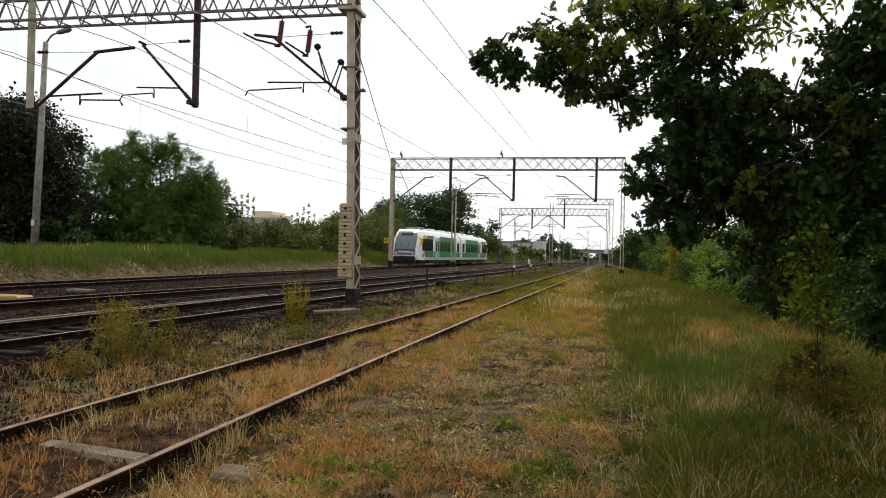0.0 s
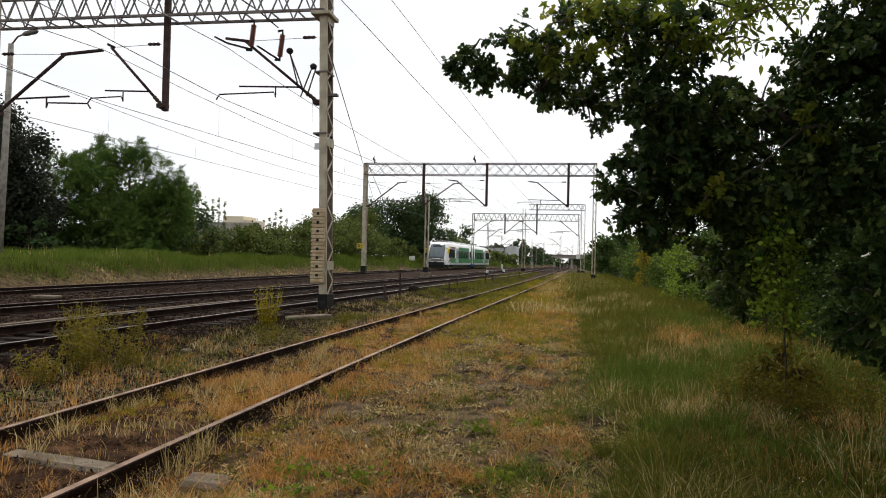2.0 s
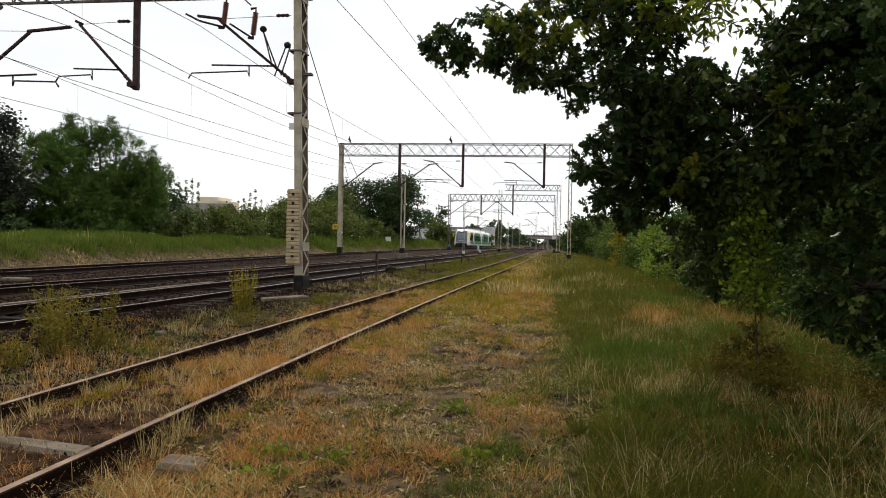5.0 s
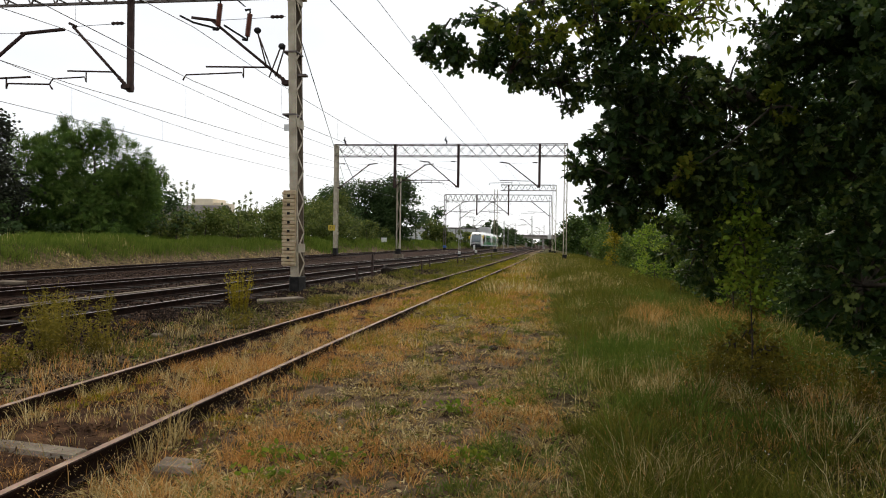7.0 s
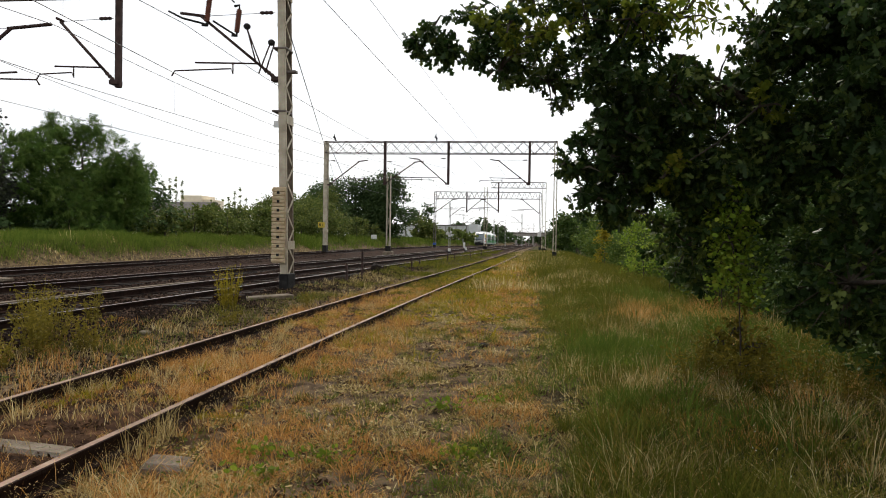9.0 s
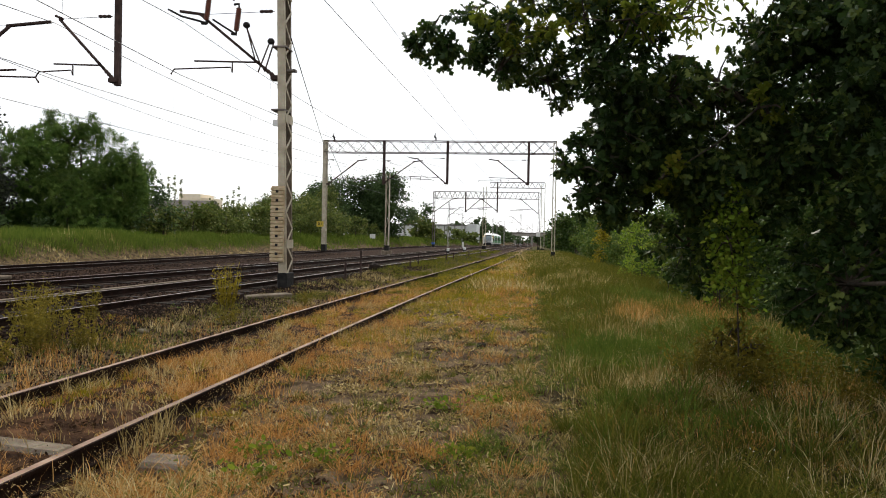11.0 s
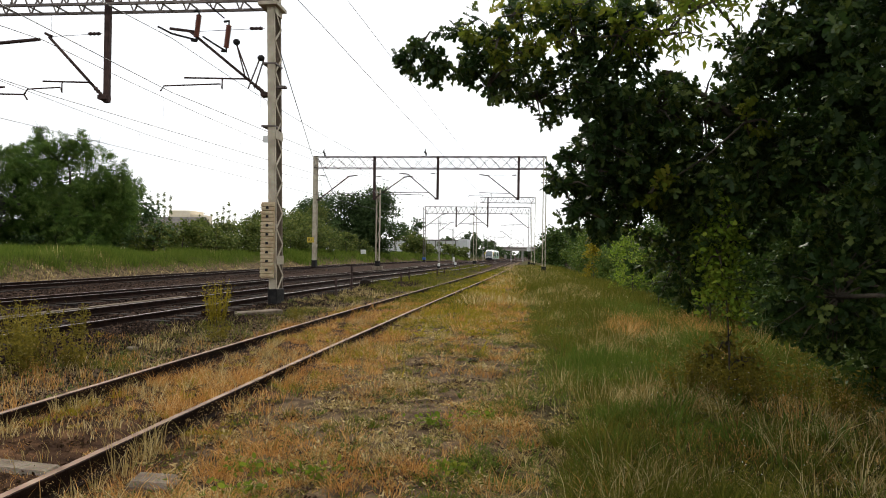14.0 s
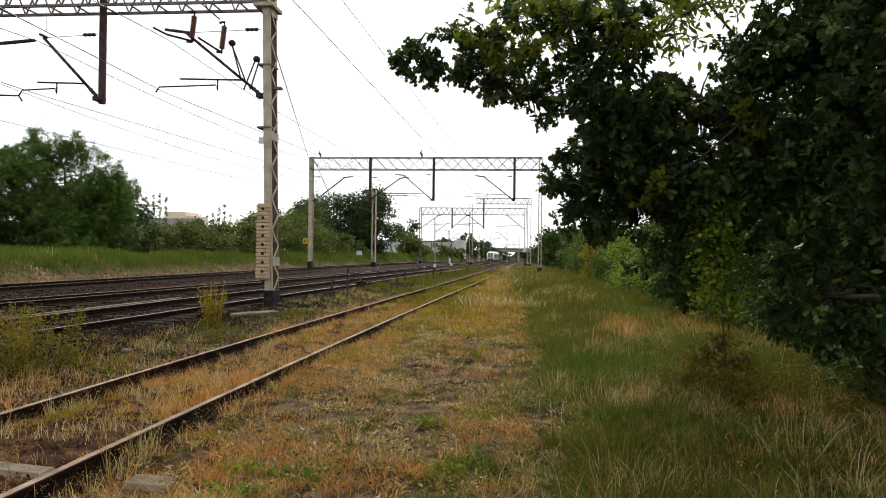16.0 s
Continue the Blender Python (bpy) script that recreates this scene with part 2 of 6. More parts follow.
# ---- the lie of the land ----
TRACKS = {
    "side": ([-60, 5, 9, 16, 28, 40, 64, 85, 120, 200, 300], [-3.74, -3.72, -3.66, -3.45, -3.10, -2.65, -2.0, -1.6, -0.9, 1.5, 6.0]),
    "one": ([-60, 0, 12, 20, 33, 65, 112, 200, 300, 420], [-10.5, -8.95, -8.5, -8.2, -7.65, -6.0, -4.4, -2.3, 0.5, 5.0]),
    "two": ([-60, 0, 17, 28, 62, 112, 200, 300, 420], [-16.0, -14.0, -12.95, -12.0, -9.9, -9.0, -6.8, -4.5, -1.0]),
    "three": ([-60, 0, 40, 70, 90, 107, 130, 160, 200, 240, 296, 420], [-18.4, -18.1, -18.2, -18.4, -17.9, -17.1, -16.0, -14.8, -13.1, -11.7, -9.8, -5.5]),
}


def smooth_curve(xs, ys):
    """A dense, smoothed table of a polyline."""
    g = np.arange(-60, 421, 1.0)
    v = np.interp(g, xs, ys)
    k = np.ones(15) / 15
    for _ in range(2):
        v = np.convolve(np.pad(v, 7, mode="reflect", reflect_type="odd"), k, mode="valid")
    return g, v


CURVES = {k: smooth_curve(*v) for k, v in TRACKS.items()}


def track_x(name, y):
    return np.interp(y, *CURVES[name])


def fall(y):
    """The ground sinks gently in the distance."""
    s = np.clip((np.asarray(y, float) - 110) / 190, 0, 1)
    return -0.95 * s * s * (3 - 2 * s)


def ramp01(a, b, x):
    s = np.clip((x - a) / (b - a), 0, 1)
    return s * s * (3 - 2 * s)


def ground_z(x, y):
    x, y = np.asarray(x, float), np.asarray(y, float)
    z = 0.02 * np.sin(1.7 * x + 0.6 * y) + 0.015 * np.sin(0.9 * y - 2.3 * x) + 0.012 * np.sin(3.1 * y + 1.3 * x)
    e1, e3 = track_x("one", y), track_x("three", y)
    z = z + 0.10 * ramp01(e1 + 2.6, e1 + 1.7, x)
    z = z + 1.13 * ramp01(e3 - 2.0, e3 - 4.6, x)
    z = z - 1.1 * ramp01(4.0, 9.0, x)
    z = z + 0.10 * ramp01(0.2, 1.8, x) * ramp01(4.6, 3.2, x)
    return z + fall(y)


def build_ground():
    xs = np.concatenate([[-3000, -1200, -500, -250, -150, -100, -70, -50, -40], np.arange(-34, -16, 0.6), np.arange(-16, -7, 0.3), np.arange(-7, 6, 0.12), np.arange(6, 14, 0.6), [16, 20, 30, 50, 80, 130, 250, 500, 1200, 3000]])
    ys = np.concatenate([[-3000, -1000, -300, -120, -60, -40, -20, -10, -4, 0], np.arange(1, 18, 0.14), np.arange(18, 50, 0.5), np.arange(50, 140, 2.0), np.arange(140, 420, 10.0), [450, 520, 650, 900, 1500, 3000]])
    X, Y = np.meshgrid(xs, ys)
    Z = ground_z(X, Y)
    rng = np.random.RandomState(3)
    near = (np.abs(X) < 12) & (Y > 0) & (Y < 40)
    Z = Z + np.where(near, rng.normal(0, 0.008, X.shape), 0)
    nx, ny = len(xs), len(ys)
    idx = np.arange(nx * ny).reshape(ny, nx)
    faces = np.stack([idx[:-1, :-1], idx[:-1, 1:], idx[1:, 1:], idx[1:, :-1]], -1).reshape(-1, 4)
    ob = arrays("ground", np.stack([X, Y, Z], -1).reshape(-1, 3).tolist(), faces.tolist(), M_GROUND, smooth=True)
    e1, e3 = track_x("one", Y), track_x("three", Y)
    ballast = ramp01(e1 + 3.0, e1 + 1.9, X) * ramp01(e3 - 2.2, e3 - 1.7, X)
    meadow = np.clip(ramp01(-0.6, 0.9, X) + ramp01(e3 - 3.0, e3 - 3.7, X) + 0.25 * ramp01(-4.8, -5.4, X), 0, 1)
    off = np.abs(X - track_x("side", Y))
    bed = ramp01(1.5, 0.9, off) * ramp01(45, 25, Y)
    col = np.stack([ballast, meadow, bed, 1 + 0 * X], -1).reshape(-1, 4)
    at = ob.data.attributes.new("soil", 'FLOAT_COLOR', 'POINT')
    at.data.foreach_set("color", col.astype(np.float32).ravel())
    return tagged(ob, "dry trackside ground of earth, gravel and thin grass", "ground", kind="structure")


build_ground()

# ---- tracks ----
RAIL = [(-0.062, 0.0), (0.062, 0.0), (0.062, 0.014), (0.010, 0.032), (0.010, 0.112), (0.034, 0.122), (0.036, 0.146), (0.028, 0.152),
        (-0.028, 0.152), (-0.036, 0.146), (-0.034, 0.122), (-0.010, 0.112), (-0.010, 0.032), (-0.062, 0.014)]


def rail(name, side, y0, y1, base, parent, offset=0.0, top=None):
    """One rail swept along its track; the head is worn bright."""
    ys = np.arange(y0, y1 + 0.1, 2.0 if y1 < 130 else 3.0)
    xs = track_x(side, ys) + offset
    zs = base(ys)
    vs = [(x + u, y, z + v) for x, y, z in zip(xs, ys, zs) for u, v in RAIL]
    k = len(RAIL)
    body, head = [], []
    for i in range(len(ys) - 1):
        for j in range(k):
            j2 = (j + 1) % k
            f = (i * k + j, (i + 1) * k + j, (i + 1) * k + j2, i * k + j2)
            (head if j in (7,) else body).append(f)
    ob = arrays("rail", vs, body + head, M_RUST, parent)
    ob.data.materials.append(top or M_RAILTOP)
    for p in ob.data.polygons[len(body):]:
        p.material_index = 1
    return ob


def sleeper_mesh(w, h, length):
    bm = bmesh.new()
    box(bm, -length / 2, length / 2, -w / 2, w / 2, 0, h, 0.015)
    me = bpy.data.meshes.new("sleeper")
    bm.to_mesh(me)
    bm.free()
    return me


def track(name, side, y0, y1, rail_base, label, sl_mesh, sl_mat, sl_top, sl_range, tilt=0.0):
    t = empty(name, label, "railway track")
    for s in (-0.752, 0.752):
        rail("rail", side, y0, y1, lambda ys, s=s: rail_base + fall(ys) + tilt * s, t, s, M_RAILRUST if side == "side" else M_RAILTOP)
    sl_mesh.materials.clear()
    sl_mesh.materials.append(sl_mat)
    rng = random.Random(5)
    y = sl_range[0]
    while y < sl_range[1]:
        o = new("sleeper", sl_mesh)
        o.parent = t
        o.location = (float(track_x(side, y)), y, sl_top - 0.16 + float(fall(y)) + rng.uniform(-0.01, 0.01))
        o.rotation_euler = (0, 0, rng.uniform(-0.02, 0.02))
        y += 0.6 + rng.uniform(-0.02, 0.02)
    return t


track("siding_track", "side", -12, 160, -0.012, "rusty little-used siding rails in dry grass", sleeper_mesh(0.26, 0.16, 2.4), M_OLDCONC, 0.005, (4.9, 4.9))
track("main_track", "one", -30, 420, 0.105, "worn main track on dark wooden sleepers and ballast", sleeper_mesh(0.25, 0.16, 2.6), M_WOOD, 0.115, (2, 70), -0.03)
track("main_track", "two", -30, 420, 0.09, "worn main track on dark wooden sleepers and ballast", sleeper_mesh(0.25, 0.16, 2.6), M_WOOD, 0.115, (4, 70), 0.04)
track("main_track", "three", -30, 420, 0.105, "main track beside the grass bank on wooden sleepers", sleeper_mesh(0.25, 0.16, 2.6), M_WOOD, 0.115, (8, 90))

# ---- masts and gantries of the overhead line ----


def channel(name, x, y, z0, z1, web, flange, turn, mat, parent):
    """A rolled channel: web and two flanges as one section; turn gives the way the flanges point (0: +x, 1: +y, 2: -x, 3: -y)."""
    t, h = 0.012, web / 2
    out = [(0, -h), (flange, -h), (flange, -h + t), (t, -h + t), (t, h - t), (flange, h - t), (flange, h), (0, h)]
    c, s = ((1, 0), (0, 1), (-1, 0), (0, -1))[turn]
    pts = [(x + u * c - v * s, y + u * s + v * c) for u, v in out]
    vs = [(p, q, z) for z in (z0, z1) for p, q in pts]
    fs = [(i, (i + 1) % 8, 8 + (i + 1) % 8, 8 + i) for i in range(8)] + [tuple(range(7, -1, -1)), tuple(range(8, 16))]
    return arrays(name, vs, fs, mat, parent)


def lattice_mast(name, x, y, z0, z1, width, depth, parent, mat=None, pitch=0.62, lace=0.03, foot=True):
    """Two channel uprights with zigzag lacing between them; tarred foot."""
    mat = mat or M_PALE
    m = new(name)
    m.parent = parent
    for s in (-1, 1):
        channel("upright", x + s * width / 2, y, z0, z1, depth, 0.07, 2 if s > 0 else 0, mat, m)
    n = max(2, int((z1 - z0) / pitch))
    for e in (-1, 1):
        ye = y + e * (depth / 2 - 0.01)
        for i in range(n):
            za, zb = z0 + (z1 - z0) * i / n, z0 + (z1 - z0) * (i + 1) / n
            s = 1 if i % 2 else -1
            bar("lacing_bar", (x - s * width / 2, ye, za), (x + s * width / 2, ye, zb), lace, 0.012, mat, m)
    if foot:
        box_part("tarred_foot", (x - width / 2 - 0.03, x + width / 2 + 0.03, y - depth / 2 - 0.03, y + depth / 2 + 0.03, z0 - 0.02, z0 + 0.42), M_BLACK, m, "black tarred foot", 0.02)
        box_part("foundation", (x - 0.4, x + 0.4, y - 0.4, y + 0.4, z0 - 0.6, z0 - 0.02), M_OLDCONC, m, "concrete foundation block", 0.03)
    return m


def flat_bar(a, b, w, t, mat, parent):
    """A flat lacing bar in a plane of constant x, from a to b, w broad and t thick."""
    a, b = Vector(a), Vector(b)
    d = (b - a).normalized()
    q = Vector((0, -d.z, d.y)) * (w / 2)
    vs = [tuple(p + q * k + Vector((e * t / 2, 0, 0))) for p in (a, b) for k, e in ((-1, -1), (1, -1), (1, 1), (-1, 1))]
    fs = [(0, 3, 2, 1), (4, 5, 6, 7), (0, 1, 5, 4), (1, 2, 6, 5), (2, 3, 7, 6), (3, 0, 4, 7)]
    return arrays("lacing_bar", vs, fs, mat, parent)


def plate_mast(name, x, y, z0, z1, width, depth, parent, mat, pitch=0.55, inner=None, lace=0.06):
    """Two broad channels, one behind the other, laced on the sides."""
    m = new(name)
    m.parent = parent
    for e in (-1, 1):
        # a given inner colour puts the shade between the channels on the back one
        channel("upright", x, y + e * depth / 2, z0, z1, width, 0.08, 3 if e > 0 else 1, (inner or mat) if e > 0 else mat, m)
    n = int((z1 - z0) / pitch)
    for s in (-1, 1):
        xs = x + s * (width / 2 + 0.008)
        for i in range(n):
            za, zb = z0 + (z1 - z0) * i / n, z0 + (z1 - z0) * (i + 1) / n
            e = 1 if i % 2 else -1
            flat_bar((xs, y - e * (depth / 2 - 0.03), za), (xs, y + e * (depth / 2 - 0.03), zb), lace, 0.012, mat, m)
    for i in range(3, n, 8):
        z = z0 + (z1 - z0) * i / n
        box_part("batten_plate", (x + width / 2 + 0.016, x + width / 2 + 0.026, y - depth / 2, y + depth / 2, z - 0.12, z + 0.12), mat, m)
    box_part("tarred_foot", (x - width / 2 - 0.03, x + width / 2 + 0.03, y - depth / 2 - 0.03, y + depth / 2 + 0.03, z0 - 0.1, z0 + 0.5), M_BLACK, m, "black tarred foot", 0.02)
    return m


def lattice_beam(x0, x1, y, z0, z1, depth, parent, n, chord=0.06, lace=0.028, mat=None, cross=False):
    """A box girder: four chords, laced on both faces, struts below."""
    mat = mat or M_STEEL
    b = new("girder")
    b.parent = parent
    for zz in (z0, z1):
        for e in (-1, 1):
            bar("chord", (x0, y + e * depth / 2, zz), (x1, y + e * depth / 2, zz), chord, chord, mat, b)
    for e in (-1, 1):
        ye = y + e * depth / 2
        for i in range(n):
            xa, xb = x0 + (x1 - x0) * i / n, x0 + (x1 - x0) * (i + 1) / n
            lo, hi = (z0, z1) if i % 2 else (z1, z0)
            bar("lacing_bar", (xa, ye, lo), (xb, ye, hi), lace, lace, mat, b)
            if cross:
                bar("lacing_bar", (xa, ye, hi), (xb, ye, lo), lace * 0.8, lace * 0.8, mat, b)
    for i in range(n // 2 + 1):
        xa = x0 + (x1 - x0) * i / (n // 2)
        bar("strut", (xa, y - depth / 2, z0), (xa, y + depth / 2, z0), lace, lace, mat, b)
    return b


def insulator(a, b, r, parent, mat=None, n=7):
    """A ribbed porcelain rod from a to b."""
    a, b = Vector(a), Vector(b)
    pts, rad = [], []
    for i in range(2 * n + 1):
        pts.append(tuple(a.lerp(b, i / (2 * n))))
        rad.append(r if i % 2 else r * 0.62)
    return tube("insulator", pts, rad, mat or M_BROWNINS, parent, sides=8)


def cantilever(x, y, zc, zt, s, parent, reach=2.6, r=0.032, hx=None, top=0.75, sx=0.55):
    """A swinging bracket: an oblique tube from the mast up to a level top, with a bent steady arm near the contact wire."""
    c = new("cantilever")
    c.parent = parent
    hx = hx or reach * 0.62
    lo, hi = (x, y, zc), (x + s * hx, y, zt)
    d = Vector(hi) - Vector(lo)
    tip = Vector(lo) + d * 0.17
    insulator(lo, tuple(tip), 0.065, c, M_DARKSTEEL, 4)
    box_part("bracket_clamp", (x - 0.13, x + 0.13, y - 0.14, y + 0.14, zc - 0.06, zc + 0.06), M_DARKSTEEL, c, "", 0.01)
    tube("bracket_tube", [tuple(tip), hi], r, M_DARKSTEEL, c)
    tube("top_tube", [(hi[0] - s * 0.1, y, zt), (hi[0] + s * top, y, zt + 0.1)], r, M_DARKSTEEL, c)
    zs = zc + (zt - zc) * 0.25
    xa = x + s * hx * 0.25
    xm = x + s * reach * sx
    tube("steady_tube", [(xa, y, zs), (x + s * reach * 0.8, y, zs + 0.05)], r * 0.6, M_DARKSTEEL, c)
    tube("steady_arm", [(xm, y, zs), (xm, y, zs - 0.28), (xm + s * 0.05, y, zs - 0.13), (x + s * reach, y, zs - 0.17), (x + s * (reach + 0.1), y, zs - 0.32)], r * 0.5, M_DARKSTEEL, c)
    insulator((x + s * 0.14, y, zt + 0.06), (x + s * 0.5, y, zt + 0.06), 0.055, c, M_DARKSTEEL, 3)
    tube("tie_wire", [(x + s * 0.08, y, zt + 0.06), (hi[0], y, zt)], 0.008, M_WIRE, c, sides=4)
    return c


def drop_post(x, y, z0, z1, parent, mat=None, w=0.17):
    p = box_part("drop_post", (x - w / 2, x + w / 2, y - w / 2, y + w / 2, z0, z1), mat or M_DARKSTEEL, parent, "dark rusty hanging post", 0.02)
    return p


EYE = 1.56


def near_gantry():
    """The nearest gantry: one laced mast and a girder that runs out over all tracks."""
    y = 19.8
    g = empty("overhead_line_gantry", "steel gantry with a pale laced mast beside the track", "gantry")
    x, zg = -6.62, 0.04
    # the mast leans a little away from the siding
    m = plate_mast("mast", 0, 0, 0, 9.8, 0.205, 0.58, g, M_PALE, 0.425, M_MASTSHADE, 0.07)
    m.matrix_basis = pose(-6.605, y + 0.02, zg, 0, -1.3, 0)
    for z in (4.95, 6.65):
        box_part("clamp_band", (x - 0.22, x + 0.17, y - 0.29, y + 0.29, z - 0.025, z + 0.025), M_STEEL, g, "", 0.008)
    lattice_beam(-30.0, x + 0.05, y, 8.32, 9.20, 0.75, g, 60, 0.07, 0.034)
    box_part("beam_seat", (x - 0.32, x + 0.22, y - 0.42, y + 0.42, 8.20, 8.30), M_PALE, g, "", 0.01)
    drop_post(-11.42, y, 5.66, 9.5, g, w=0.16)
    drop_post(-17.0, y, 5.55, 9.5, g, M_PALE, 0.17)
    cantilever(-6.8, y, 5.85, 7.62, -1, g, 2.95, 0.042, 2.2, 0.6, 0.43)
    cantilever(-11.5, y, 5.8, 7.55, -1, g, 2.3, 0.042, 1.68, 0.12)
    cantilever(-16.9, y, 5.65, 7.38, 1, g, 3.0, 0.05, 2.2, 1.25)
    # hanging insulators and jumper straps beside the mast
    for xx, zz in ((-8.72, 8.05), (-7.86, 7.75)):
        insulator((xx, y - 0.1, zz), (xx - 0.07, y - 0.1, zz - 0.62), 0.085, g, M_BROWNINS, 13)
        tube("insulator_cap", [(xx - 0.14, y - 0.1, zz + 0.1), (xx, y - 0.1, zz + 0.12), (xx, y - 0.1, zz - 0.03)], 0.035, M_BLACK, g)
        tube("insulator_cap", [(xx - 0.21, y - 0.1, zz - 0.7), (xx - 0.07, y - 0.1, zz - 0.72), (xx - 0.07, y - 0.1, zz - 0.6)], 0.035, M_BLACK, g)
    for a, c in (((-7.62, 7.2), (-7.35, 6.25)), ((-7.62, 7.2), (-7.2, 6.15)), ((-6.95, 6.85), (-7.28, 6.0)), ((-6.85, 6.8), (-7.1, 6.0))):
        tube("jumper_strap", [(a[0], y - 0.12, a[1]), (c[0], y - 0.12, c[1])], 0.02, M_DARKSTEEL, g)
    for xx, zz in ((-7.63, 7.28), (-6.93, 6.83)):
        box_part("strap_head", (xx - 0.09, xx + 0.09, y - 0.2, y - 0.04, zz - 0.08, zz + 0.08), M_BLACK, g, "black clamp head", 0.05)
    tube("jumper_cable", [(-9.9, y - 0.1, 7.75), (-9.5, y - 0.1, 7.55), (-8.75, y - 0.1, 7.35)], 0.03, M_BLACK, g)
    tube("jumper_cable", [(-8.6, y - 0.1, 7.45), (-8.2, y - 0.1, 7.2), (-7.95, y - 0.1, 7.05)], 0.03, M_BLACK, g)
    tube("jumper_cable", [(-8.0, y - 0.1, 7.95), (-8.6, y - 0.1, 8.45), (-9.3, y - 0.1, 8.9)], 0.02, M_BLACK, g)
    box_part("band_mark", (-6.79, -6.53, y - 0.268, y - 0.258, 4.5, 4.68), plain("white_band_paint", (0.6, 0.6, 0.58)), g, "white painted band")
    box_part("switch_box", (-6.5, -6.25, y - 0.1, y + 0.1, 6.02, 6.08), M_STEEL, g, "")
    # the slotted cover board low on the mast
    board = box_part("cover_board", (-6.92, -6.57, y - 0.36, y - 0.28, 0.83, 2.88), M_CREAM, g, "cream slatted board with black slots", 0.01)
    rng = random.Random(8)
    for i in range(20):
        z = 0.86 + i * 0.10
        box_part("slat", (-6.93 + rng.uniform(-.015, .01), -6.565 + rng.uniform(-.01, .015), y - 0.392, y - 0.362, z, z + 0.078), M_CREAM, board, "", 0.01)
    for i in range(8):
        z = 1.02 + i * 0.24
        box_part("slot", (-6.79, -6.715, y - 0.402, y - 0.394, z, z + 0.07), M_BLACK, board, "black square hole")
    # all that hangs high up stands over by as much as the mast leans there
    for c in g.children:
        if c not in (m, board):
            c.location.x -= 0.16
    return g


def gantry_two():
    """Portal over all tracks with three legs."""
    y = 62.0
    g = empty("overhead_line_gantry", "rusty steel portal gantry over the tracks", "gantry")
    plate_mast("mast", -17.37, y, 0.36, 9.7, 0.3, 0.55, g, M_PALE)
    lattice_mast("mast", 2.0, y, 0.2, 9.7, 0.3, 0.3, g, M_PALE, 0.7, 0.05)
    lattice_beam(-17.4, 2.1, y, 8.68, 9.66, 0.8, g, 21, 0.066, 0.032, M_DARKSTEEL, True)
    drop_post(-12.28, y, 6.0, 9.7, g, w=0.22)
    lattice_mast("mast", -11.98, y + 0.35, 0.45, 6.9, 0.36, 0.3, g, M_PALE, 1.6, 0.05)
    drop_post(-6.89, y, 6.08, 9.7, g, w=0.2)
    drop_post(-0.15, y, 6.12, 9.7, g, w=0.2)
    cantilever(-17.1, y, 6.0, 8.0, 1, g, 4.2, 0.055)
    cantilever(-12.2, y, 6.2, 7.95, 1, g, 4.0, 0.05)
    cantilever(-7.0, y, 6.15, 8.2, -1, g, 3.9, 0.05)
    cantilever(-0.2, y, 6.15, 8.1, -1, g, 4.0, 0.05)
    for x in (-16.6, -7.9):
        tube("finial", [(x, y, 9.7), (x, y, 9.95), (x - 0.12, y, 10.05), (x - 0.05, y, 10.35)], [0.05, 0.09, 0.11, 0.05], M_BLACK, g)
    sign = box_part("track_sign", (-17.95, -17.35, y - 0.30, y - 0.285, 2.35, 2.8), plain("yellow_sign_paint", (0.5, 0.38, 0.04), 0.5), g, "yellow sign with black lettering", 0.01)
    cu = bpy.data.curves.new("lettering", 'FONT')
    cu.body, cu.size, cu.extrude = "R1", 0.36, 0.004
    cu.align_x = 'CENTER'
    tx = new("lettering", cu)
    tx.data.materials.append(M_BLACK)
    tx.parent = sign
    tx.matrix_basis = pose(-17.65, y - 0.306, 2.45, 90, 0, 0)
    return g


def gantry_three():
    y = 112.0
    g = empty("overhead_line_gantry", "grey steel gantry with a middle mast far down the line", "gantry")
    k = 112 / 120
    zt = 7.6 * k + EYE
    lattice_mast("mast", -15.4 * k, y, 0.2, zt, 0.35, 0.35, g, M_STEEL, 1.2, 0.05)
    box_part("blue_band", (-15.4 * k - 0.24, -15.4 * k + 0.24, y - 0.24, y + 0.24, 0.62, 0.95), plain("blue_paint", (0.03, 0.09, 0.30)), g, "blue painted band")
    lattice_mast("mast", -7.2 * k, y + 0.5, 0.1, 8.5 * k + EYE, 0.5, 0.4, g, M_PALE, 0.8, 0.06)
    lattice_mast("mast", 1.54 * k, y, 0.1, zt, 0.3, 0.3, g, M_DARKSTEEL, 1.2, 0.05)
    lattice_beam(-15.4 * k, 1.54 * k, y, 6.55 * k + EYE, zt, 0.8, g, 40, 0.07, 0.045, M_FARSTEEL)
    for x in (-10.25 * k, -5.14 * k):
        drop_post(x, y, 4.3 * k + EYE, zt, g, w=0.2)
    cantilever(-15.3 * k, y, 5.6, 7.5, 1, g, 4.2, 0.06)
    cantilever(-10.2 * k, y, 5.7, 7.5, 1, g, 3.4, 0.06)
    cantilever(-5.3 * k, y, 5.9, 7.6, -1, g, 3.6, 0.06)
    cantilever(1.3 * k, y, 5.6, 7.6, -1, g, 4.0, 0.06)
    return g


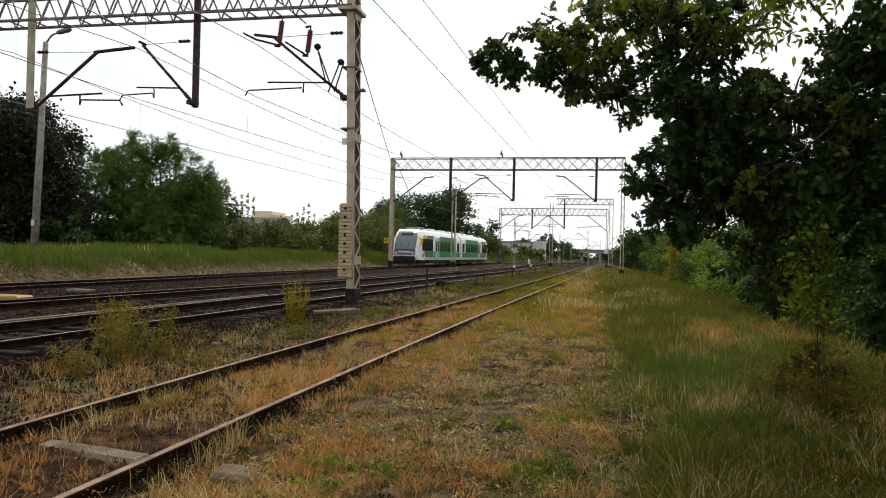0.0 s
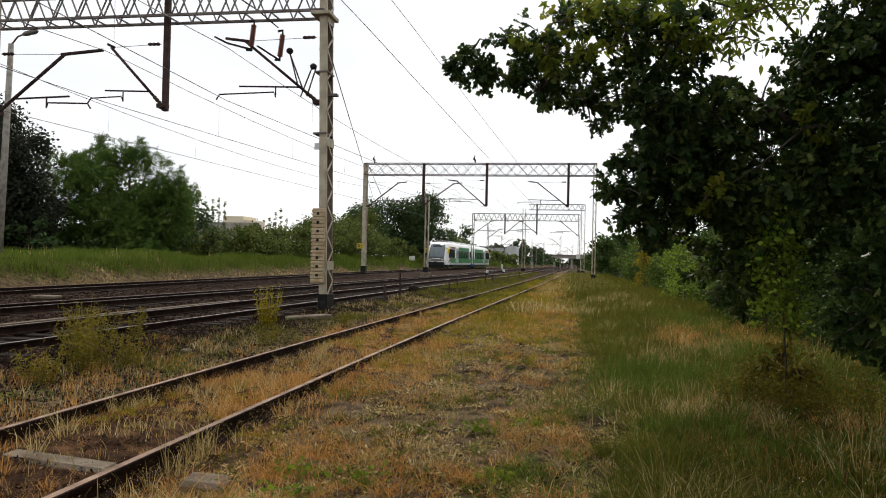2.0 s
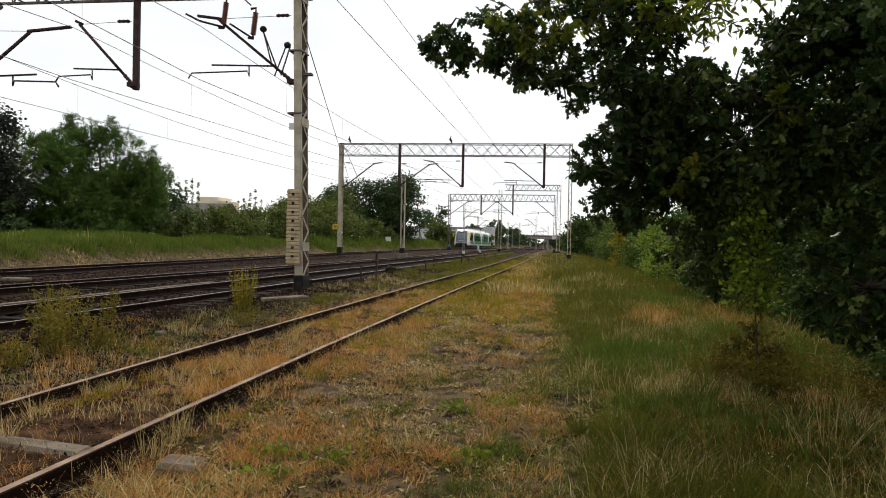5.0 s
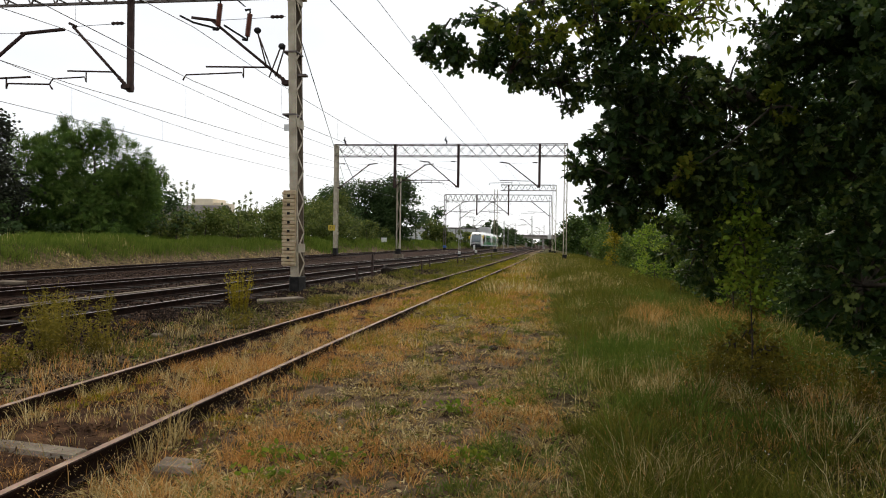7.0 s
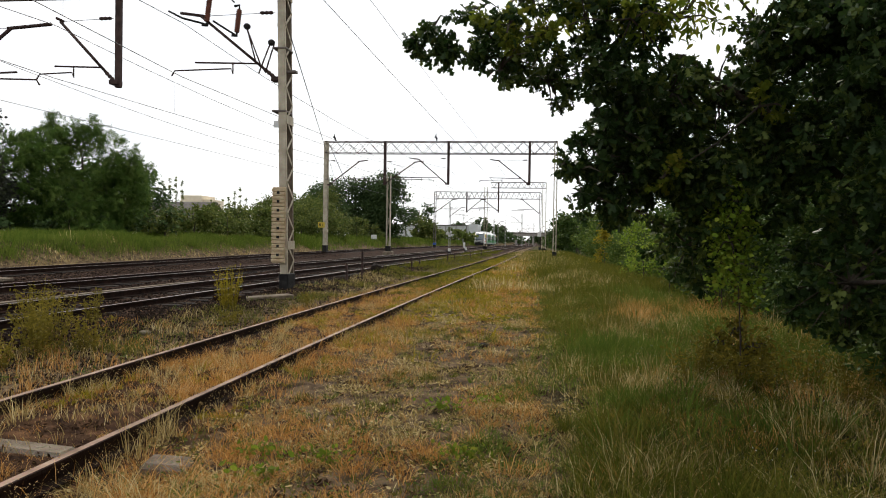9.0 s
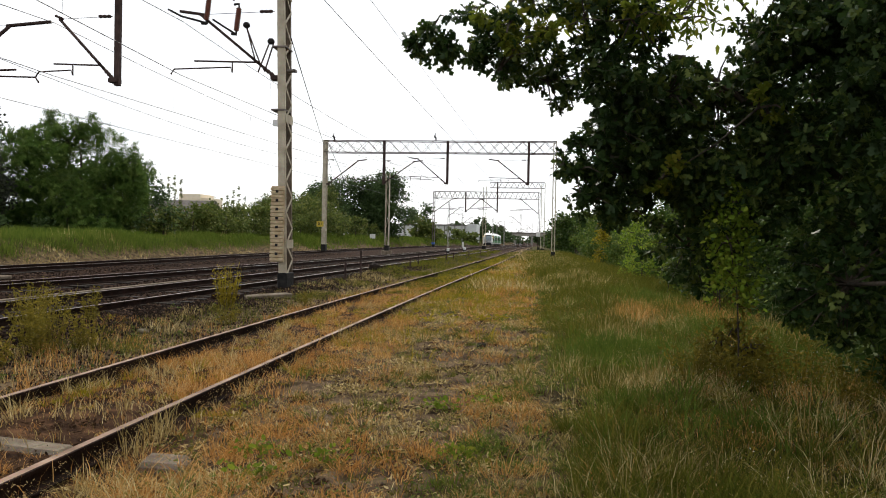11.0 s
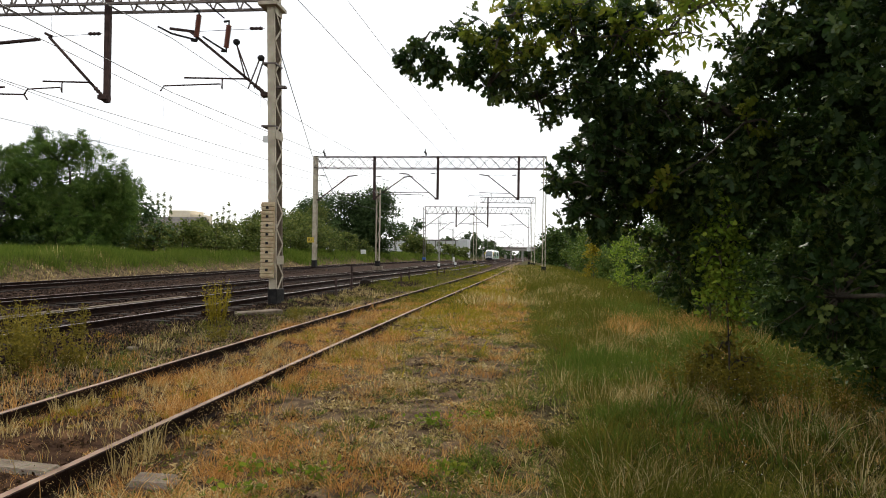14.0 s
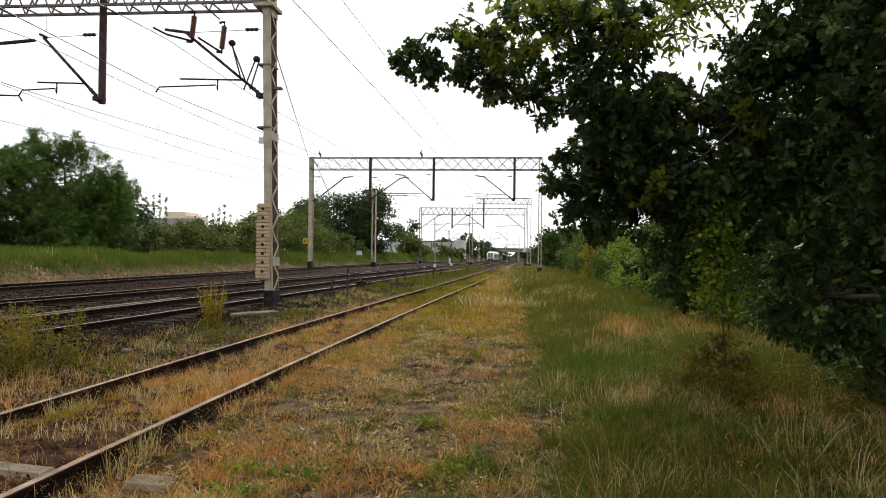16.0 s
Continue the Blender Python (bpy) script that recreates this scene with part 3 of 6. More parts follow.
def gantry_four():
    """A shorter girder on a laced mast right of the siding."""
    y = 96.0
    k = 96 / 120
    g = empty("overhead_line_gantry", "short grey girder on a pale laced mast", "gantry")
    lattice_mast("mast", 2.15 * k, y, 0.1, 9.2 * k + EYE, 0.5, 0.4, g, M_PALE, 0.9, 0.07)
    lattice_beam(-6.4 * k, 2.3 * k, y, 8.3 * k + EYE, 9.2 * k + EYE, 0.7, g, 18, 0.06, 0.04, M_FARSTEEL)
    drop_post(-5.15 * k, y, 5.0 * k + EYE, 9.2 * k + EYE, g, w=0.18)
    return g


def line_mast(x, y, z, h, s):
    m = empty("overhead_line_mast", "slim grey line mast with one bracket", "mast", "far line masts")
    lattice_mast("mast", x, y, z, z + h, 0.32, 0.3, m, M_FARSTEEL, 1.4, 0.05, False)
    cantilever(x, y, z + 5.7, z + 7.3, s, m, 3.3, 0.06)
    return m


near_gantry()
gantry_two()
gantry_three()
gantry_four()
for mx, my, ms in ((-14.6, 135, 1), (-17.0, 190, 1), (-10.4, 215, 1), (-7.6, 230, -1), (-2.0, 180, -1), (1.2, 250, -1), (-12.0, 280, 1), (-0.5, 320, -1), (-6.0, 350, 1)):
    line_mast(mx, my, float(fall(my)), 8.2, ms)


def wire(name, pts, r, label="thin dark overhead line wire", sag=0.0):
    """A wire through points, hanging a little between each two."""
    out = []
    for a, b in zip(pts, pts[1:]):
        for i in range(10):
            t = i / 10
            p = Vector(a).lerp(Vector(b), t)
            p.z -= sag * 4 * t * (1 - t)
            out.append(tuple(p))
    out.append(tuple(pts[-1]))
    return tagged(tube(name, out, r, M_WIRE, sides=4), label, "wire", "overhead wires")


for nm, xs in (("one", (-9.5, -8.0, -9.7, -6.9, -4.6)), ("two", (-14.3, -13.8, -13.5, -9.5, -9.2)), ("three", (-19.0, -18.6, -17.8, -15.2, -12.6))):
    ys = (-60, -20, 19.8, 62, 112)
    wire("contact_wire", [(x, y, 5.95) for x, y in zip(xs, ys)] + [(xs[-1] + 2.2, 200, 5.3)], 0.011)
    wire("catenary_wire", [(x, y, 7.45) for x, y in zip(xs, ys)] + [(xs[-1] + 2.2, 200, 6.8)], 0.011, sag=0.75)
    for (xa, ya), (xb, yb) in zip(list(zip(xs, ys))[1:-1], list(zip(xs, ys))[2:]):
        for i in range(1, 7):
            t = i / 7
            zt = 7.45 - 0.75 * 4 * t * (1 - t)
            xx, yy = xa + (xb - xa) * t, ya + (yb - ya) * t
            tagged(tube("dropper", [(xx, yy, 5.95), (xx, yy, zt)], 0.0035, M_WIRE, sides=4), "short vertical dropper wire", "wire", "droppers")
wire("feeder_wire", [(-7.4, -25, 8.6), (-5.65, 19.8, 7.96), (-4.03, 62, 7.36), (-2.1, 112, 6.66)], 0.013, sag=0.06)
wire("feeder_wire", [(-9.2, -25, 12.1), (-6.47, 30, 11.04), (-4.87, 62, 10.4), (-2.37, 112, 9.4)], 0.013, sag=0.06)
tagged(tube("stay_wire", [(-6.58, 19.8, 6.98), (-16.31, 61.5, 6.0)], 0.014, M_WIRE, sides=4), "thin slanting stay wire at the mast", "wire")
tagged(tube("stay_wire", [(-17.2, 62, 9.6), (-15.5, 61.5, 6.2)], 0.03, M_WIRE, sides=4), "thin slanting stay wire at the portal", "wire")

# ---- train ----


def railbus():
    """A two-car diesel railbus, rear end at the origin, running along +y. White, green and grey, yellow mirrors."""
    t = empty("diesel_train", "white and green two-car diesel railbus with yellow mirrors", "train")
    white = material("white_coach_paint", (0.74, 0.75, 0.74), (0.84, 0.85, 0.84), 1.5, 0.35, 0, 0.05)
    green = material("green_coach_paint", (0.010, 0.16, 0.03), (0.02, 0.24, 0.05), 1.5, 0.35, 0, 0.05)
    glass = plain("dark_train_glass", (0.018, 0.022, 0.026), 0.08)
    screen = plain("tinted_windscreen_glass", (0.14, 0.17, 0.185), 0.08)
    green_glass = plain("green_film_glass", (0.012, 0.062, 0.032), 0.12)
    grey = plain("grey_coach_paint", (0.17, 0.165, 0.17), 0.5)
    dark = plain("underfloor_black", (0.012, 0.012, 0.013), 0.7)
    yellow = plain("yellow_paint", (0.75, 0.55, 0.02), 0.4)
    red = plain("red_paint", (0.42, 0.03, 0.025), 0.4)
    maroon = plain("faded_red_panel", (0.25, 0.09, 0.09), 0.45)
    lamp = plain("lamp_lens", (0.6, 0.6, 0.58), 0.2)
    HW = 1.43
    SEC = [(-HW, 0.62), (-HW, 1.2), (-HW - 0.01, 2.2), (-HW + 0.06, 3.0), (-HW + 0.28, 3.45), (-HW + 0.65, 3.66), (0, 3.74),
           (HW - 0.65, 3.66), (HW - 0.28, 3.45), (HW - 0.06, 3.0), (HW + 0.01, 2.2), (HW, 1.2), (HW, 0.62)]

    def shell(name, ys, shrink, mat):
        vs, fs = [], []
        k = len(SEC)
        for y, (sx, top) in zip(ys, shrink):
            for x, z in SEC:
                vs.append((x * sx, y, 0.62 + (z - 0.62) * top))
        for i in range(len(ys) - 1):
            for j in range(k):
                j2 = (j + 1) % k
                fs.append((i * k + j, i * k + j2, (i + 1) * k + j2, (i + 1) * k + j))
        fs.append(tuple(range(k))[::-1])
        fs.append(tuple((len(ys) - 1) * k + j for j in range(k)))
        return arrays(name, vs, fs, mat, t, smooth=False)

    L = 39.0

    def nose_y(z):
        """The windscreen leans back above the bumper."""
        return 1.45 * max(0.0, (z - 1.15) / 2.5) ** 1.5

    def nose_at(u, z, proud=0.0):
        narrow = 1 - 0.24 * max(0.0, (z - 2.4) / 1.3) ** 2
        return (u * 1.36 * narrow, nose_y(z) + 0.42 * abs(u) ** 2.6 - proud, z)

    def nose_grid(name, u1, z0, z1, proud, mat, label="", rows=8, cols=10):
        vs = [nose_at(u1 * (2 * i / cols - 1), z0 + (z1 - z0) * j / rows, proud) for j in range(rows + 1) for i in range(cols + 1)]
        fs = [(j * (cols + 1) + i, j * (cols + 1) + i + 1, (j + 1) * (cols + 1) + i + 1, (j + 1) * (cols + 1) + i) for j in range(rows) for i in range(cols)]
        ob = arrays(name, vs, fs, mat, t, label, True)
        thick = ob.modifiers.new("thickness", 'SOLIDIFY')
        thick.thickness, thick.offset = 0.03, -1.0
        return ob
    # near car: rings run from the raked nose back to the full section
    vs, fs, k = [], [], len(SEC)
    steps = (0.0, 0.12, 0.3, 0.6, 1.0)
    for f in steps + (2.0,):
        for x, z in SEC:
            ux = max(-1.0, min(1.0, x / HW))
            nx, ny, nz = nose_at(ux, min(z, 3.66))
            e = min(f, 1.0) ** 0.4
            vs.append((nx + (x - nx) * e, 19.1 if f == 2.0 else ny + (2.9 - ny) * f, nz + (z - nz) * e))
    for i in range(len(steps)):
        for j in range(k):
            j2 = (j + 1) % k
            fs.append((i * k + j, i * k + j2, (i + 1) * k + j2, (i + 1) * k + j))
    fs.append(tuple(len(steps) * k + j for j in range(k)))
    arrays("car_body", vs, fs, white, t)
    nose_grid("nose", 1.0, 0.62, 3.66, 0.01, white, "white rounded nose with a raked front")
    shell("gangway", [19.1, 19.9], [(0.86, 0.93), (0.86, 0.93)], dark)
    shell("car_body", [19.9, 36.6, 37.4, 38.2, 38.75, 39.0], [(1, 1), (1, 1), (0.98, 0.99), (0.93, 0.965), (0.86, 0.90), (0.80, 0.80)], white)
    # rear face: tall raked windscreen between white posts, grey lower panel, black apron
    nose_grid("windscreen", 0.78, 1.52, 3.42, 0.05, screen, "tall raked grey-tinted windscreen")
    nose_grid("destination_box", 0.5, 3.02, 3.3, 0.065, glass, "dark destination display", 3)
    nose_grid("nose_panel", 0.80, 1.12, 1.52, 0.045, grey, "dark grey panel below the windscreen", 4)
    nose_grid("lettering_strip", 0.42, 1.34, 1.48, 0.06, lamp, "pale lettering strip", 2)
    for s in (-1, 1):
        x, yy, z = nose_at(s * 0.62, 1.26, 0.08)
        box_part("tail_light", (x - 0.13, x + 0.13, yy - 0.03, yy + 0.08, 1.18, 1.34), lamp, t, "round pale lamp", 0.03)
        bar("wiper", nose_at(s * 0.1, 1.56, 0.08), nose_at(s * 0.3, 2.35, 0.08), 0.03, 0.02, dark, t)
        box_part("mirror", (s * 1.60 - 0.12, s * 1.60 + 0.12, 0.52, 0.66, 2.15, 2.75), yellow, t, "yellow rear-view mirror", 0.04)
        bar("mirror_arm", (s * 1.08, 0.95, 2.92), (s * 1.60, 0.6, 2.72), 0.1, 0.1, yellow, t)
    box_part("bumper", (-1.1, 1.1, -0.16, 0.4, 0.42, 1.0), dark, t, "black bumper apron", 0.1)
    box_part("coupler", (-0.18, 0.18, -0.5, -0.1, 0.75, 1.05), dark, t, "black coupler", 0.04)
    box_part("snow_plough", (-1.15, 1.15, -0.05, 0.3, 0.18, 0.6), dark, t, "", 0.04)
    for base, d in ((0.0, 1), (L, -1)):
        for s in (-1, 1):
            x0, x1 = sorted((s * (HW + 0.004), s * (HW + 0.022)))

            def panel(name, a, b, z0, z1, mat, lab="", e=0.0):
                ya, yb = sorted((base + d * a * 0.9, base + d * b * 0.9))
                xa, xb = (x0, x1 + e) if s > 0 else (x0 - e, x1)
                return box_part(name, (xa, xb, ya, yb, z0, z1), mat, t, lab)
            panel("cab_window", 1.75, 6.4, 1.55, 2.75, glass, "dark cab side window")
            panel("faded_panel", 3.6, 6.6, 2.80, 3.1, maroon)
            panel("sun_emblem", 2.2, 3.2, 2.80, 3.12, yellow, "yellow sunburst emblem")
            panel("lower_panel", 3.0, 7.4, 0.88, 1.53, green, "green lower side panel")
            panel("number_bars", 6.5, 6.9, 1.0, 1.4, lamp, "", 0.006)
            for k in range(4):
                panel("stripe", 1.6 + k * 0.4, 2.2 + k * 0.4, 0.92 + k * 0.15, 1.10 + k * 0.15, red, "red slanting stripe", 0.006)
            for k in (7.5, 8.5):
                panel("door_leaf", k, k + 0.95, 0.66, 2.85, plain("silver_door_paint", (0.42, 0.45, 0.44), 0.4), "pale grey door leaf")
                panel("door_window", k + 0.22, k + 0.75, 1.5, 2.6, green_glass, "", 0.008)
            panel("green_side", 9.5, 18.6, 0.88, 3.12, green, "broad green side field")
            for k in range(4):
                panel("side_window", 9.9 + k * 1.8, 11.5 + k * 1.8, 1.55, 2.6, green_glass, "green-tinted side window", 0.008)
            panel("end_field", 18.7, 20.9, 0.88, 1.5, green)
            panel("side_window", 17.2, 18.4, 1.55, 2.6, green_glass, "green-tinted side window", 0.008)
            panel("side_window", 19.3, 20.6, 1.55, 2.6, glass, "dark side window")
            panel("sill_stripe", 2.6, 21.0, 0.64, 0.84, plain("light_grey_paint", (0.5, 0.52, 0.5), 0.4))
        for k in (3.0, 8.5, 14.0, 18.5):
            ya, yb = sorted((base + d * k * 0.9, base + d * (k * 0.9 + 1.9)))
            box_part("roof_unit", (-0.62, 0.62, ya, yb, 3.68, 3.92), grey if k == 3.0 else white, t, "roof equipment box", 0.06)
        for k in (2.6, 17.5):
            ya, yb = sorted((base + d * k * 0.9, base + d * (k * 0.9 + 2.4)))
            bog = box_part("bogie", (-1.05, 1.05, ya, yb, 0.28, 0.62), dark, t, "black bogie frame", 0.05)
            for yy in (ya + 0.3, yb - 0.3):
                for s in (-1, 1):
                    tube("wheel", [(s * 0.69, yy, 0.42), (s * 0.82, yy, 0.42)], 0.42, M_STEEL, bog, sides=16)
        ya, yb = sorted((base + d * 5.4, base + d * 15.2))
        box_part("underfloor_gear", (-1.2, 1.2, ya, yb, 0.3, 0.62), dark, t, "black underfloor equipment", 0.04)
    return t


train = railbus()


def train_pose(yr):
    """Both ends of the train lie on the far track."""
    x0, x1 = float(track_x("three", yr)), float(track_x("three", yr + 39))
    z0, z1 = (0.257 + float(fall(v)) for v in (yr, yr + 39))
    return pose(x0, yr, z0, math.degrees(math.atan2(z1 - z0, 39)), 0, -math.degrees(math.atan2(x1 - x0, 39)))

# ---- plants ----


def blades(name, xy, h, w, mat, label, seed, lean=0.35, category="grass", away=None, tall=1.0):
    """Single tapered blades of grass at the points xy, each three faces."""
    rng = np.random.RandomState(seed)
    n = len(xy)
    a = rng.uniform(0, 2 * np.pi, n)
    hh = h * rng.uniform(0.45, 1.25, n) * (0.6 + 0.7 * patch(xy[:, 0], xy[:, 1], seed + 50))
    hh = hh * tall
    ww = w * rng.uniform(0.6, 1.3, n)
    ln = hh * lean * rng.uniform(0.1, 1.6, n)
    la = rng.uniform(0, 2 * np.pi, n) if away is None else away
    base = np.column_stack([xy, ground_z(xy[:, 0], xy[:, 1]) - 0.01])
    side = np.column_stack([np.cos(a), np.sin(a), 0 * a]) * ww[:, None] / 2
    ld = np.column_stack([np.cos(la), np.sin(la), 0 * la]) * ln[:, None]
    up = np.array([[0, 0, 1.0]]) * hh[:, None]
    v = np.stack([base - side, base + side, base + ld * 0.35 + up * 0.6 - side * 0.75, base + ld * 0.35 + up * 0.6 + side * 0.75, base + ld + up * 0.98], 1).reshape(-1, 3)
    i = np.arange(n) * 5
    me = bpy.data.meshes.new(name)
    me.vertices.add(len(v))
    me.vertices.foreach_set("co", v.astype(np.float32).ravel())
    quads = np.stack([i, i + 1, i + 3, i + 2], 1)
    tris = np.stack([i + 2, i + 3, i + 4], 1)
    loops = np.concatenate([quads.ravel(), tris.ravel()])
    me.loops.add(len(loops))
    me.loops.foreach_set("vertex_index", loops.astype(np.int32))
    starts = np.concatenate([np.arange(n) * 4, n * 4 + np.arange(n) * 3])
    me.polygons.add(2 * n)
    me.polygons.foreach_set("loop_start", starts.astype(np.int32))
    me.update(calc_edges=True)
    me.materials.append(mat)
    return tagged(new(name, me), label, category, kind="stuff")


def scatter(n, x0, x1, y0, y1, seed, clump=0.0, power=1.0):
    """Points over a rectangle; clump > 0 gathers them in tufts."""
    rng = np.random.RandomState(seed)
    y = y0 + (y1 - y0) * rng.uniform(0, 1, n) ** power
    x = rng.uniform(x0, x1, n)
    if clump:
        k = max(1, n // 28)
        cx, cy = rng.uniform(x0, x1, k), y0 + (y1 - y0) * rng.uniform(0, 1, k) ** power
        pick = rng.randint(0, k, n)
        x, y = cx[pick] + rng.normal(0, clump, n), cy[pick] + rng.normal(0, clump, n)
    return np.column_stack([x, y])


def tufts(name, at, per, radius, h, w, mat, label, seed, splay=0.9):
    """Tufts of grass: blades that spread from each point of at."""
    rng = np.random.RandomState(seed)
    pick = np.repeat(np.arange(len(at)), per)
    size = np.exp(rng.normal(0, 0.35, len(at)))[pick]
    a = rng.uniform(0, 2 * np.pi, len(pick))
    r = radius * size * np.sqrt(rng.uniform(0, 1, len(pick)))
    xy = at[pick] + np.column_stack([r * np.cos(a), r * np.sin(a)])
    return blades(name, xy, h, w, mat, label, seed, splay, "grass", a + rng.normal(0, 0.5, len(a)), size * (1.15 - 0.5 * r / (radius * size)))


def patch(x, y, seed, lo=0.5, hi=2.6, gain=1.6):
    """A soft pattern of patches, 0 to 1."""
    r = np.random.RandomState(seed)
    v = 0
    for k in range(6):
        a, w, p = r.uniform(0, 6.28), r.uniform(lo, hi), r.uniform(0, 6.28)
        v = v + np.sin(w * (x * np.cos(a) + y * np.sin(a) * 0.7) + p)
    return 1 / (1 + np.exp(-gain * v))


def thin(xy, seed, low=0.1, edge=None):
    """Drops points outside the patches, and left of a ragged edge."""
    r = np.random.RandomState(seed + 1)
    keep = r.uniform(0, 1, len(xy)) < low + (1 - low) * patch(xy[:, 0], xy[:, 1], seed)
    if edge is not None:
        keep &= r.uniform(0, 1, len(xy)) < ramp01(edge - 0.5, edge + 0.9, xy[:, 0] + 0.9 * (patch(xy[:, 0], xy[:, 1], seed + 7) - 0.5))
    return xy[keep]


def spots(xy, seed, low=0.02, shift=0.0):
    """Keeps points in small, sharp-edged patches a hand or an arm across."""
    r = np.random.RandomState(seed + 3)
    p = np.clip(patch(xy[:, 0], xy[:, 1], seed, 1.6, 6.0, 2.4) + shift, 0, 1)
    return xy[r.uniform(0, 1, len(xy)) < low + (1 - low) * p]


def far_only(xy):
    """Thins out points towards the near end of the path."""
    r = np.random.RandomState(7)
    return xy[r.uniform(0, 1, len(xy)) < ramp01(8, 24, xy[:, 1])]


def follow(xy, side):
    """Offsets from a track instead of plain x."""
    out = xy.copy()
    out[:, 0] += track_x(side, xy[:, 1])
    return out


OAK = [(0, 0), (0.20, 0.27), (0.08, 0.36), (0.33, 0.56), (0.10, 0.60), (0.24, 0.84), (0, 1.0), (-0.24, 0.84), (-0.10, 0.60), (-0.33, 0.56), (-0.08, 0.36), (-0.20, 0.27)]
LANCE = [(0, 0), (0.16, 0.35), (0.12, 0.7), (0, 1.0), (-0.12, 0.7), (-0.16, 0.35)]
OVAL = [(0, 0), (0.30, 0.35), (0.24, 0.75), (0, 1.0), (-0.24, 0.75), (-0.30, 0.35)]
DIAMOND = [(0, 0), (0.34, 0.5), (0, 1.0), (-0.34, 0.5)]


def leaf_mesh(name, pos, size, outline, mat, parent, label, seed, droop=0.3, axes=None):
    """Many leaves with a folded blade in one mesh."""
    rng = np.random.RandomState(seed)
    n, k = len(pos), len(outline)
    o = np.array(outline)
    local = np.column_stack([o[:, 0], o[:, 1], np.abs(o[:, 0]) * 0.35 - 0.12 * o[:, 1] ** 2])
    ax = rng.normal(0, 1, (n, 3))
    ax[:, 2] = ax[:, 2] * 0.6 - droop
    if axes is not None:
        ax = axes + 0.25 * ax
    ax /= np.linalg.norm(ax, axis=1)[:, None]
    ref = rng.normal(0, 1, (n, 3))
    ref[:, 2] += 0.8
    sd = np.cross(ax, ref)
    sd /= np.linalg.norm(sd, axis=1)[:, None] + 1e-9
    up = np.cross(sd, ax)
    s = size * rng.uniform(0.6, 1.25, n)
    v = pos[:, None, :] + s[:, None, None] * (local[None, :, 0:1] * sd[:, None, :] + local[None, :, 1:2] * ax[:, None, :] + local[None, :, 2:3] * up[:, None, :])
    me = bpy.data.meshes.new(name)
    me.vertices.add(n * k)
    me.vertices.foreach_set("co", v.astype(np.float32).ravel())
    me.loops.add(n * k)
    me.loops.foreach_set("vertex_index", np.arange(n * k, dtype=np.int32))
    me.polygons.add(n)
    me.polygons.foreach_set("loop_start", (np.arange(n) * k).astype(np.int32))
    me.update(calc_edges=True)
    me.materials.append(mat)
    ob = new(name, me)
    ob.parent = parent
    return tagged(ob, label, kind="stuff") if label else tagged(ob, kind="stuff")


PINNATE = []
for i_leaf in range(4):
    v_leaf = 0.12 + 0.21 * i_leaf
    s_leaf = 0.24 if i_leaf in (0, 3) else 0.30
    PINNATE += [(0.012, v_leaf), (s_leaf, v_leaf + 0.10), (0.012, v_leaf + 0.11)]
PINNATE = [(0, 0)] + PINNATE + [(0, 1.0)] + [(-u, v) for u, v in reversed(PINNATE)]


def spray_points(blobs, per_m3, seed, leaf, per=7, shell=0.4, out=0.34):
    """Leaf places and directions: rosettes at twig ends, some twigs reaching out past the mass with rosettes along them."""
    rng = np.random.RandomState(seed)
    pos, axes, ends = [], [], []
    for cx, cy, cz, rx, ry, rz in blobs:
        r3, c0 = np.array([rx, ry, rz]), np.array([cx, cy, cz])
        n = max(4, int(per_m3 * 4.19 * rx * ry * rz / per))
        d = rng.normal(0, 1, (n, 3))
        d /= np.linalg.norm(d, axis=1)[:, None]
        tips = c0 + d * (shell + (1 - shell) * rng.uniform(0, 1, (n, 1)) ** 0.6) * r3
        way = d + rng.normal(0, 0.35, (n, 3))
        m = max(2, int(n * 0.16)) if min(rx, rz) < 0.75 else int(n * 0.05)
        for i in range(min(m, n)):
            w = way[i] / np.linalg.norm(way[i])
            w[2] = w[2] * 0.7 - 0.05
            base, reach = c0 + d[i] * 0.92 * r3, out * rng.uniform(0.35, 1.0)
            steps = np.linspace(0.25, 1.0, 4)[:, None] * reach
            tips = np.vstack([tips, base + w * steps])
            way = np.vstack([way, np.repeat(w[None], 4, 0)])
            ends.append(base + w * reach)
        way /= np.linalg.norm(way, axis=1)[:, None]
        k = len(tips)
        fan = rng.normal(0, 1, (k, per, 3))
        fan -= (fan * way[:, None, :]).sum(2, keepdims=True) * way[:, None, :] * 0.9
        fan /= np.linalg.norm(fan, axis=2, keepdims=True)
        a = way[:, None, :] * rng.uniform(0.1, 0.9, (k, per, 1)) + fan
        a[..., 2] -= 0.15
        pos.append((tips[:, None, :] - way[:, None, :] * rng.uniform(0, 0.5, (k, per, 1)) * leaf).reshape(-1, 3))
        axes.append(a.reshape(-1, 3))
    a = np.concatenate(axes)
    return np.concatenate(pos), a / np.linalg.norm(a, axis=1)[:, None], np.array(ends)


def spray_tree(name, label, base, blobs, leaf, size, outline, per_m3, r0, seed, per=7, twig_n=200, category="tree", group="", out=0.34):
    """A tree whose leaves sit in rosettes at the twig ends."""
    t = empty(name, label, category, group)
    p, a, ends = spray_points(blobs, per_m3, seed, size, per, 0.25, out)
    woody(name, base, blobs, M_BARK, t, r0, seed, ends[np.random.RandomState(seed).permutation(len(ends))[:twig_n]])
    leaf_mesh("crown", p, size, outline, leaf, t, "", seed, 0.3, a)
    return t


